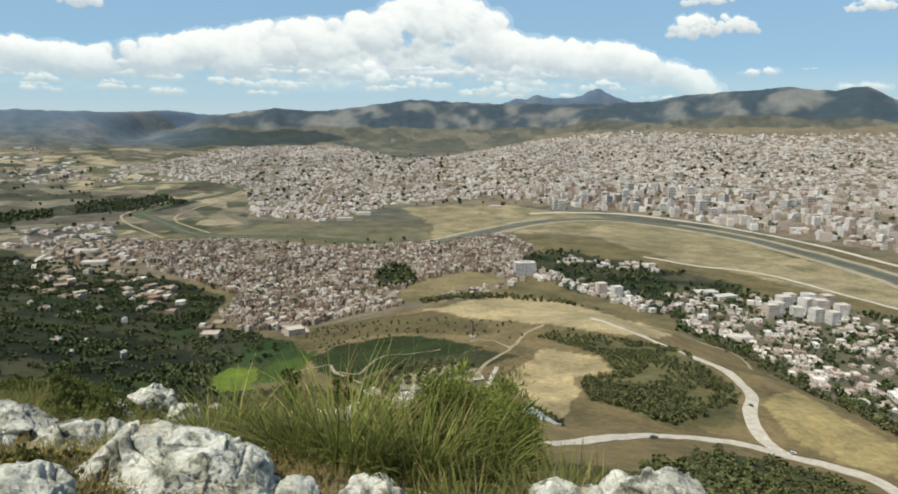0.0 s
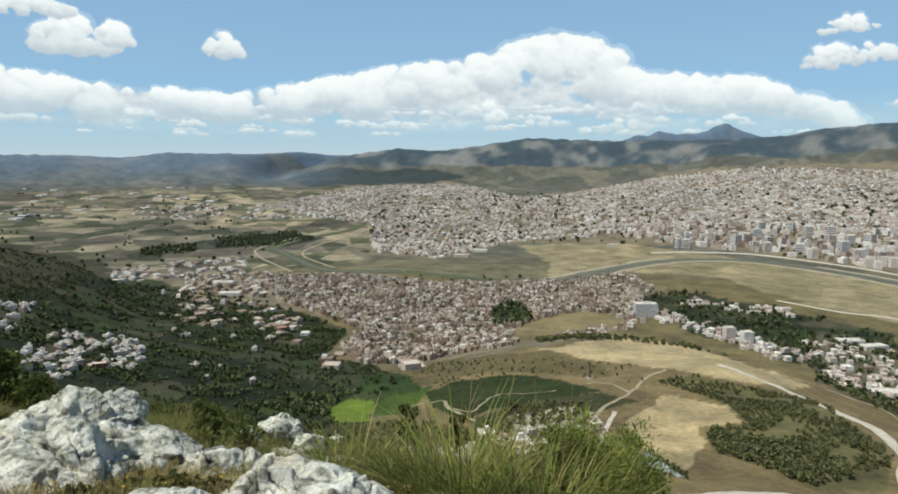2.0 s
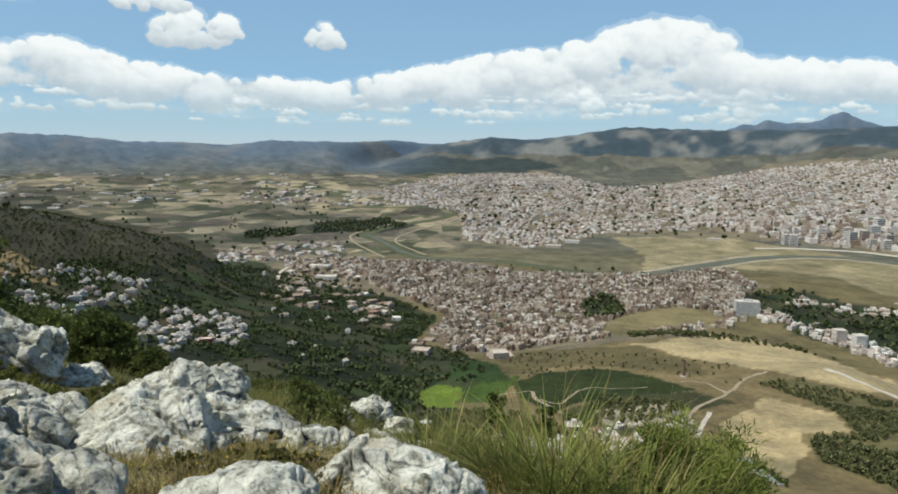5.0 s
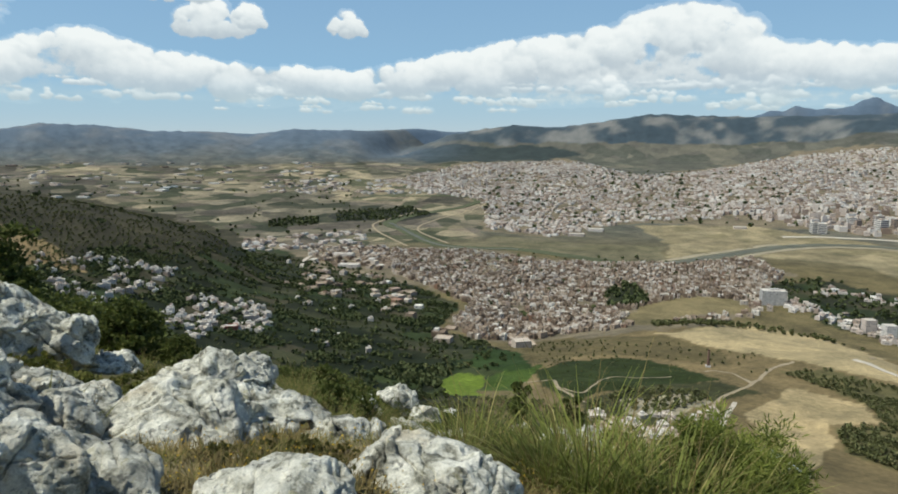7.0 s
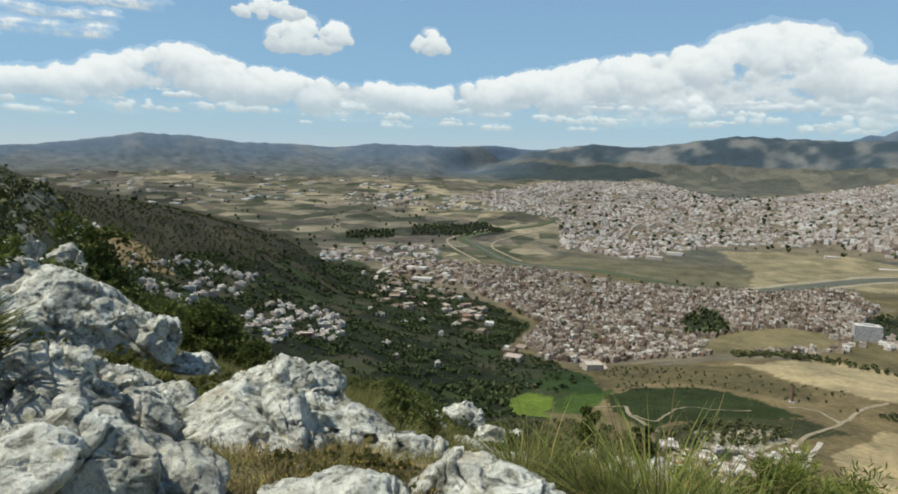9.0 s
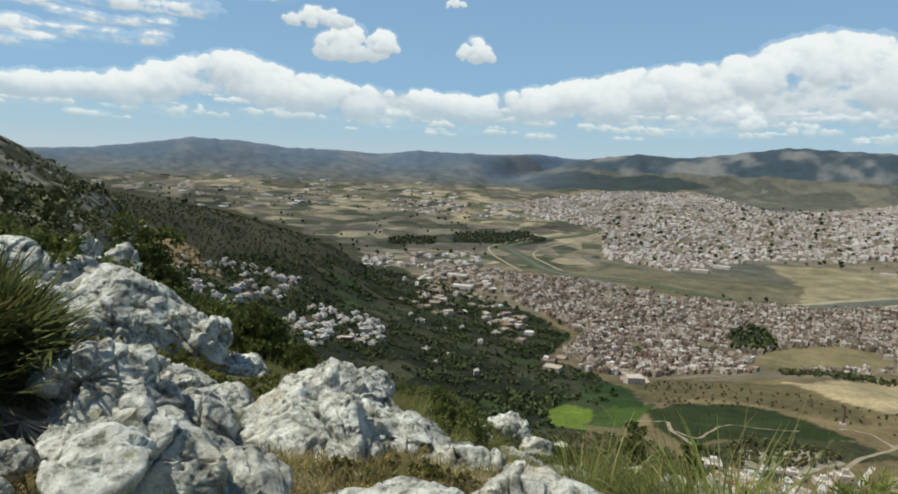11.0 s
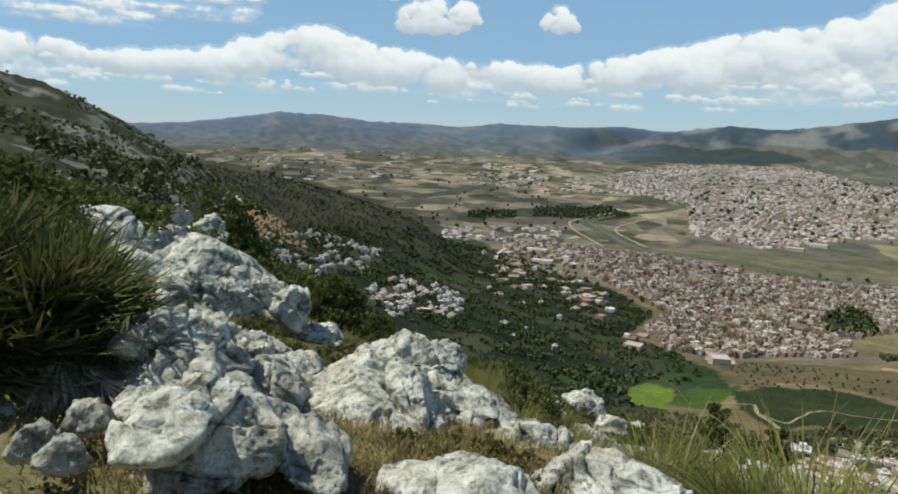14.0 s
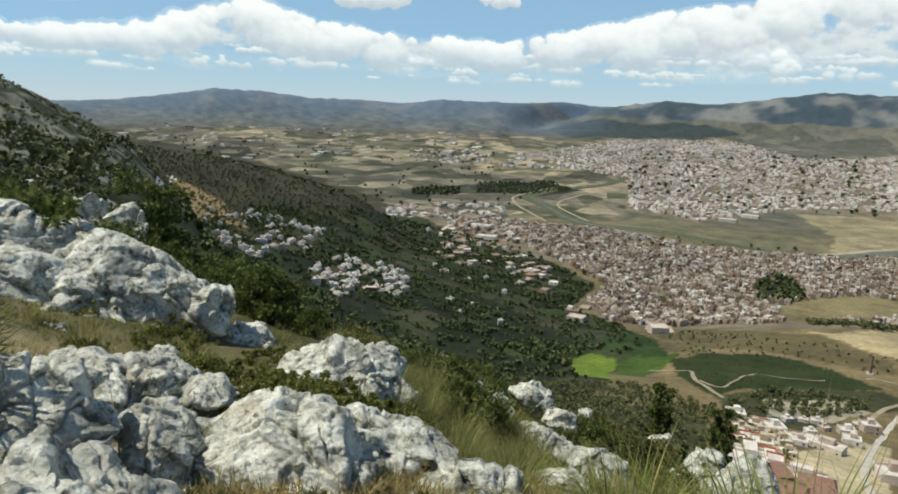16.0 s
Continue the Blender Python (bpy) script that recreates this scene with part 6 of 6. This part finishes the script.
ribbon("track_loop", "sandy footpath bending round a hollow", "track", [(-4.2, -18.7), (-3.0, -18.2), (-1.5, -18.1), (-0.6, -18.3)], 3.0, DIRT, 0.2, 4.0)
ribbon("track_scrub", "pale dirt track through the scrub", "track", [(11, -20.6), (9.4, -20.9), (8.6, -20.4), (8.0, -19.9), (7.0, -19.5), (4.5, -19.3), (2, -19.0)], 1.7, DIRT, 0.25, 4.0)
ribbon("track_field", "pale dirt track beside the green field", "track", [(15, -20.4), (13.2, -20.2), (11.8, -20.0), (11.4, -20.6), (10, -21.2), (9, -21.6)], 2.8, DIRT, 0.25, 4.0)
ribbon("road_yard", "sandy drive beside the white houses", "road", [(-2.2, -26.0), (-1.4, -24.4), (-1.7, -23.0), (-2.3, -21.8), (-3.0, -20.3)], 3.2, ROAD, 0.25, 4.0)
ribbon("road_cut", "white concrete bend of the mountain road", "road", [(55.5, -5.75), (54.8, -6.15), (55.3, -6.6), (56.2, -7.05)], 3.0, CONCRETE, 0.2, 2.0)
ribbon("road_mountain", "pale mountain road behind the scrub", "road", [(70, -4.6), (66.4, -4.9), (65.1, -5.2), (64.2, -5.8), (63.6, -6.5)], 2.6, CONCRETE, 0.2, 2.0)
ribbon("town_wall_road", "pale lane climbing to the walled terraces", "road", [(33.5, -10.6), (33.2, -10.0), (32.4, -9.6), (31.0, -9.5)], 7, ROAD, 0.6)

# ---- single buildings ----
def wall_shell(w, d, h, parapet=0.7, t=0.3):
    v, f = house_stuff(np.array([0.0]), np.array([0.0]), np.array([0.0]), np.array([w]), np.array([d]), np.array([h]), np.array([0.0]))
    return v, f[:12]


def make_house(label, w, d, h, storeys, seed, wall, roof=None, group="village houses", name="house", category="house", gable=None, framed=False, banded=False):
    """A flat-roofed house: walls with a parapet, roof slab, door, windows with frames."""
    g = np.random.default_rng(seed)
    base = thing(name, label, category, group)
    v, f = wall_shell(w, d, h)
    part("wall", mesh_of("wall", v, f, wall), base)
    if gable is None:
        part("roof", mesh_of("roof", *box(-w / 2 + 0.34, -d / 2 + 0.34, h - 1.0, w / 2 - 0.34, d / 2 - 0.34, h - 0.75), roof or ROOF), base)
    else:
        o = 0.4
        gv = np.array([[-w / 2 - o, -d / 2 - o, h], [w / 2 + o, -d / 2 - o, h], [w / 2 + o, d / 2 + o, h], [-w / 2 - o, d / 2 + o, h], [-w / 2 + 1, 0, h + gable], [w / 2 - 1, 0, h + gable]])
        bm = bmesh.new()
        vs = [bm.verts.new(p) for p in gv]
        for q in ((0, 1, 5, 4), (2, 3, 4, 5), (1, 2, 5), (3, 0, 4), (3, 2, 1, 0)):
            bm.faces.new([vs[i] for i in q])
        me = bpy.data.meshes.new("roof")
        bm.to_mesh(me)
        bm.free()
        me.materials.append(TILE)
        part("roof", me, base, "red clay tile roof")
    win = mesh_of("window", *box(-0.55, -0.06, -0.7, 0.55, 0.06, 0.7), GLASS_DARK)
    frm = mesh_of("frame", *joined([box(-0.7, -0.03, -0.85, -0.56, 0.09, 0.85), box(0.56, -0.03, -0.85, 0.7, 0.09, 0.85), box(-0.7, -0.03, 0.71, 0.7, 0.09, 0.85), box(-0.8, -0.03, -0.85, 0.8, 0.18, -0.71)]), ROOF)
    door = mesh_of("door", *box(-0.55, -0.06, 0, 0.55, 0.06, 2.1), DOOR)
    sh = (h - 0.6) / storeys
    for side, (span, half, turn) in enumerate(((w, d / 2, 180), (d, w / 2, -90), (d, w / 2, 90))):
        n = max(1, int(span / 3.2))
        for st in range(storeys):
            if banded:
                row = box(-span * 0.44, -0.06, -0.7, span * 0.44, 0.06, 0.7)
                part("ribbon_window", mesh_of("ribbon_window", *row, GLASS_DARK), base, m=Matrix.Rotation(radians(turn), 4, "Z") @ Matrix.Translation((0, half + 0.02, st * sh + sh * 0.55)))
            for k in range(n):
                u = (k + 0.5) / n * span - span / 2 + g.uniform(-0.2, 0.2)
                if g.random() < (0.2 if framed else 0.4):
                    continue
                R = Matrix.Rotation(radians(turn), 4, "Z") @ Matrix.Translation((u, half + 0.02, st * sh + sh * 0.55))
                if banded:
                    continue
                wd = part("window", win, base, m=R)
                if framed:
                    part("frame", frm, wd)
    part("door", door, base, m=Matrix.Rotation(radians(180), 4, "Z") @ Matrix.Translation((g.uniform(-0.2, 0.2) * w, d / 2 + 0.03, 0)))
    if g.random() < 0.6:
        part("roof_hut", mesh_of("roof_hut", *box(-w * 0.1, 0, h - 0.8, w * 0.25, d * 0.35, h + 1.9), wall), base)
    return base


def stand(x, y, turn, size=1.0):
    r = 4 * size
    z = min(float(height(x + a, y + b)[0]) for a in (-r, r) for b in (-r, r))
    return Matrix.Translation((x, y, z)) @ Matrix.Rotation(turn, 4, "Z") @ Matrix.Diagonal((size, size, size, 1))


def villages():
    protos = [make_house("white-washed flat-roofed village house on the hillside", 8.5, 8, 6.6, 2, 301, WHITE_WALL),
              make_house("low pale village house with a flat roof", 10, 7.5, 4.0, 1, 302, WHITE_WALL),
              make_house("tall whitewashed village house with roof terrace", 8, 9, 9.4, 3, 303, WHITE_WALL),
              make_house("long cream house with flat roof among trees", 14, 8, 6.4, 2, 304, WHITE_WALL)]
    spots = []
    zones = [([(53.5, -9.0), (49.9, -8.4), (46.1, -9.4), (43.2, -10.2), (44.1, -11.7), (48.9, -12.6), (51.5, -11.2)], 14.5, 0.85, 0.85),
             ([(44.6, -12.6), (40.2, -12.4), (36.9, -13.5), (35.6, -15.0), (37.1, -15.8), (41.1, -16.2), (44.5, -14.6)], 13.5, 0.85, 0.85),
             ([(54, -6.8), (46, -7.6), (36, -9.6), (28, -11.6), (24, -14), (36, -15), (44, -11), (52, -9)], 48, 0.35, 1.0),
             ([(36, -16), (30, -13.5), (22, -15), (24, -18), (34, -19)], 60, 0.35, 1.0)]
    for k, (poly, pitch, keep, ragged) in enumerate(zones):
        x, y, z, g = scatter(poly, pitch, 400 + k, keep, ragged)
        spots += list(zip(x, y))
    g = np.random.default_rng(77)
    used = [False] * len(protos)
    for x, y in spots[:285]:
        i = int(g.choice(4, p=[0.4, 0.25, 0.15, 0.2]))
        m = stand(x, y, g.normal(0.5, 0.45), g.uniform(0.7, 1.15))
        if used[i]:
            copy_thing(protos[i], m)
        else:
            protos[i].matrix_basis = m
            used[i] = True
    red = make_house("dark red rendered house standing among white ones", 12, 9, 8.0, 2, 305, RED_WALL)
    p = ground(39.3, -15.4)[0]
    red.matrix_basis = stand(p[0], p[1], 0.6)


villages()


def placed(bearing, drop, turn, size=1.0):
    p = ground(bearing, drop)[0]
    return stand(p[0], p[1], turn, size)


def hamlet():
    """The houses at the foot of the slope, with yard, court and the old tower on the hill."""
    a = make_house("white flat-roofed house with beige walls at the slope foot", 9, 8, 5.6, 2, 311, WHITE_WALL, group="hamlet houses", framed=True)
    a.matrix_basis = placed(8.0, -22.9, 0.3, 1.06)
    for bear, drop, turn, size in ((5.0, -23.4, 0.5, 0.75), (6.9, -26.2, 0.2, 0.9), (1.6, -22.4, 0.9, 0.45), (-1.3, -21.8, 0.4, 0.8), (-0.3, -22.9, 0.1, 0.7), (4.2, -22.4, 0.7, 0.45), (3.1, -22.2, 0.2, 0.4), (-3.2, -24.7, 0.3, 1.0), (2.5, -22.9, 0.5, 0.45), (6.8, -26.5, 0.2, 0.8), (0.1, -22.4, 0.3, 0.7), (3.2, -23.8, 0.1, 0.6), (4.6, -23.6, 0.4, 0.5), (2.2, -22.1, 0.2, 0.5)):
        copy_thing(a, placed(bear, drop, turn, size * 1.25))
    b = make_house("long low white building with flat roof", 20, 9, 4.6, 1, 312, WHITE_WALL, group="hamlet houses", framed=True)
    b.matrix_basis = placed(1.6, -23.7, -0.25, 0.94)
    for bear, drop, turn, size in ((3.6, -23.6, -0.1, 0.55), (3.2, -26.2, 0.05, 0.75), (5.5, -22.9, 0.3, 0.5)):
        copy_thing(b, placed(bear, drop, turn, size * 1.25))
    ochre = mat_plain("ochre_render", (0.46, 0.37, 0.25), 0.9, 0.5, 0.2)
    d = make_house("ochre flat-roofed house packed among its neighbours", 9, 8, 5.0, 2, 314, ochre, group="hamlet houses", framed=True)
    d.matrix_basis = placed(5.8, -24.6, 0.2, 1.00)
    for bear, drop, turn, size in ((4.4, -24.0, 0.4, 0.7), (6.6, -23.3, 0.1, 0.7), (7.5, -23.7, 0.5, 0.6), (-0.6, -21.7, 0.0, 0.6), (4.9, -25.1, 0.2, 0.6), (5.3, -24.4, 0.2, 0.7), (6.1, -23.9, 0.3, 0.7), (7.1, -24.0, 0.1, 0.6), (3.9, -24.7, 0.3, 0.6), (5.2, -23.7, 0.0, 0.6)):
        copy_thing(d, placed(bear, drop, turn, size * 1.25))
    c = make_house("small house with red tiled roof and pink walls", 9, 8, 3.6, 1, 313, mat_plain("pink_render", (0.50, 0.32, 0.25), 0.9, 0.5, 0.2), group="hamlet houses", gable=1.9, framed=True)
    c.matrix_basis = placed(6.2, -23.0, 0.2, 0.88)
    for bear, drop, turn, size in ((4.9, -26.3, 0.6, 0.9), (1.6, -26.3, 0.1, 0.95), (3.9, -26.1, -0.2, 0.8), (4.6, -27.4, 0.2, 0.55), (3.0, -27.2, 0.0, 0.55), (1.2, -26.9, 0.3, 0.6)):
        copy_thing(c, placed(bear, drop, turn, size * 1.25))
    e = make_house("dark red brick house with an unfinished flat roof", 9, 8, 5.2, 2, 315, RED_WALL, group="hamlet houses", framed=True)
    e.matrix_basis = placed(6.8, -24.4, 0.2, 0.94)
    copy_thing(e, placed(5.7, -25.3, 0.1, 1.06))
    copy_thing(e, placed(7.6, -24.6, 0.4, 0.75))
    copy_thing(e, placed(4.9, -25.6, 0.1, 0.9))
    copy_thing(e, placed(6.3, -25.4, 0.3, 0.95))
    # the court with its clipped hedge
    p = ground(-6.4, -24.2)[0]
    court = thing("sports_court", "small grey walled sports court with dark hedge", "court")
    court.matrix_basis = Matrix.Translation(tuple(p)) @ Matrix.Rotation(radians(28), 4, "Z")
    part("surface", mesh_of("surface", *box(-7, -14, -4, 7, 14, 0.5), PITCH), court)
    for x0, y0, x1, y1 in ((-7.3, -14, -7, 14), (-7.3, 14, 7.3, 14.3), (-7.3, -14.3, 7.3, -14)):
        part("kerb_wall", mesh_of("kerb_wall", *box(x0, y0, -4, x1, y1, 1.3), CONCRETE), court)
    g = np.random.default_rng(6)
    for k in range(13):
        tree = make_hedge_tree(g)
        q = court.matrix_basis @ Vector((8.8 + g.uniform(-0.3, 0.3), -14 + k * 2.3, 0))
        tree.matrix_basis = Matrix.Translation((q.x, q.y, float(height(q.x, q.y)[0]))) @ Matrix.Diagonal((1, 1, g.uniform(0.8, 1.25), 1))
    # old brick tower
    p = ground(-0.8, -17.9)[0]
    tower = thing("old_tower", "slim dark brick tower on a stone base", "tower")
    tower.matrix_basis = Matrix.Translation(tuple(p))
    part("base", mesh_of("base", *box(-2.2, -2.2, -2, 2.2, 2.2, 1.6), CONCRETE), tower, "pale stone plinth")
    v, f = limb((0, 0, 1.4), (0, 0, 14.5), 1.3, 0.95, 8, segs=6)
    part("shaft", mesh_of("shaft", v, f, BRICK), tower)
    v, f = limb((0, 0, 14.4), (0, 0, 15.3), 1.25, 1.2, 8, segs=1)
    part("cap", mesh_of("cap", v, f, BRICK), tower)


HEDGE = []


def make_hedge_tree(g):
    if not HEDGE:
        base = thing("cypress", "dark green clipped cypress beside the court", "tree", "court hedge")
        c = np.stack([g.normal(0, 0.35, 40), g.normal(0, 0.35, 40), g.uniform(0.4, 3.8, 40)], 1)
        c[:, :2] *= (1.15 - c[:, 2:] / 4.2)
        v, f = leaf_cloud(g, c, np.full(40, 0.45), 10, 0.3)
        part("crown", mesh_of("crown", v, f, TREE), base)
        v, f = limb((0, 0, -0.5), (0, 0, 3.2), 0.12, 0.05, 6)
        part("trunk", mesh_of("trunk", v, f, BARK), base)
        HEDGE.append(base)
        return base
    return copy_thing(HEDGE[0], Matrix())


hamlet()


def blocks():
    """Larger buildings in the plain that stand out from the rest."""
    big = make_house("large grey institutional block with rows of windows", 46, 26, 30, 7, 321, CONCRETE, group="large blocks", name="apartment_block", category="building")
    big.matrix_basis = placed(-5.2, -12.55, 0.15, 0.82)
    flat = make_house("white apartment block with rows of dark windows", 17, 15, 21, 6, 322, WHITE_WALL, group="large blocks", name="apartment_block", category="building")
    flat.matrix_basis = placed(-24.9, -14.5, 0.2)
    g = np.random.default_rng(9)
    for k in range(11):
        copy_thing(flat, placed(-25.4 - 0.42 * k + g.uniform(-0.2, 0.2), -14.3 + (k % 3) * 0.5, 0.2 + g.normal(0, 0.1), g.uniform(0.85, 1.1)))
    for b, dr in ((-11.7, -13.8), (-13.0, -14.0)):
        copy_thing(flat, placed(b, dr, 0.3, 0.9))
    tall = make_house("pale apartment tower far across the river", 17, 15, 22, 6, 324, WHITE_WALL, group="large blocks", name="apartment_block", category="building", banded=True)
    tall.matrix_basis = placed(-12, -6.4, 0.1)
    for k in range(30):
        copy_thing(tall, placed(g.uniform(-37, -7), g.uniform(-7.2, -5.2), g.normal(0.1, 0.2), g.uniform(1.1, 1.7)))
    hall = make_house("long pale factory hall with flat roof", 44, 20, 8, 1, 323, WHITE_WALL, group="large blocks", name="factory_hall", category="building")
    hall.matrix_basis = placed(10.2, -8.0, 0.1)
    for b, dr in ((-20, -13.2), (-21.5, -13.4), (8.6, -7.6), (30.0, -9.8), (28.0, -10.2), (29.5, -10.7), (27.0, -9.7), (-22.6, -16.5), (-2.5, -6.9)):
        copy_thing(hall, placed(b, dr, g.normal(0.1, 0.15), g.uniform(0.7, 1.1)))


blocks()


def make_car(label, paint):
    base = thing("car", label, "car", "cars on the roads")
    part("body", mesh_of("body", *joined([box(-2.1, -0.85, 0.3, 2.1, 0.85, 0.9)]), paint), base)
    cab = np.array([[-1.5, -0.8, 0.9], [1.0, -0.8, 0.9], [1.0, 0.8, 0.9], [-1.5, 0.8, 0.9], [-1.1, -0.65, 1.45], [0.4, -0.65, 1.45], [0.4, 0.65, 1.45], [-1.1, 0.65, 1.45]])
    part("cabin", mesh_of("cabin", cab, BOX_F, GLASS_DARK), base, "dark car windows")
    part("roof", mesh_of("roof", *box(-1.05, -0.62, 1.45, 0.35, 0.62, 1.5), paint), base)
    v, f = limb((0, -0.12, 0), (0, 0.12, 0), 0.33, 0.33, 12, segs=1)
    wheel = mesh_of("wheel", v, f, TYRE)
    for x in (-1.3, 1.3):
        for y in (-0.8, 0.8):
            part("wheel", wheel, base, m=Matrix.Translation((x, y, 0.33)))
    return base


def on_road(bearing, drop, turn):
    p = ground(bearing, drop)[0]
    return Matrix.Translation((p[0], p[1], p[2] + 0.28)) @ Matrix.Rotation(turn, 4, "Z")


car = make_car("dark car on the dusty road", CAR_PAINT)
car.matrix_basis = on_road(-16.8, -24.85, 0.1)
copy_thing(car, on_road(-24.15, -21.3, 1.5))
white = make_car("white van-sized car on the dusty road", mat_plain("white_paint", (0.7, 0.7, 0.68), 0.4, 2.0, 0.05))
white.matrix_basis = on_road(-27.4, -24.2, 0.2)
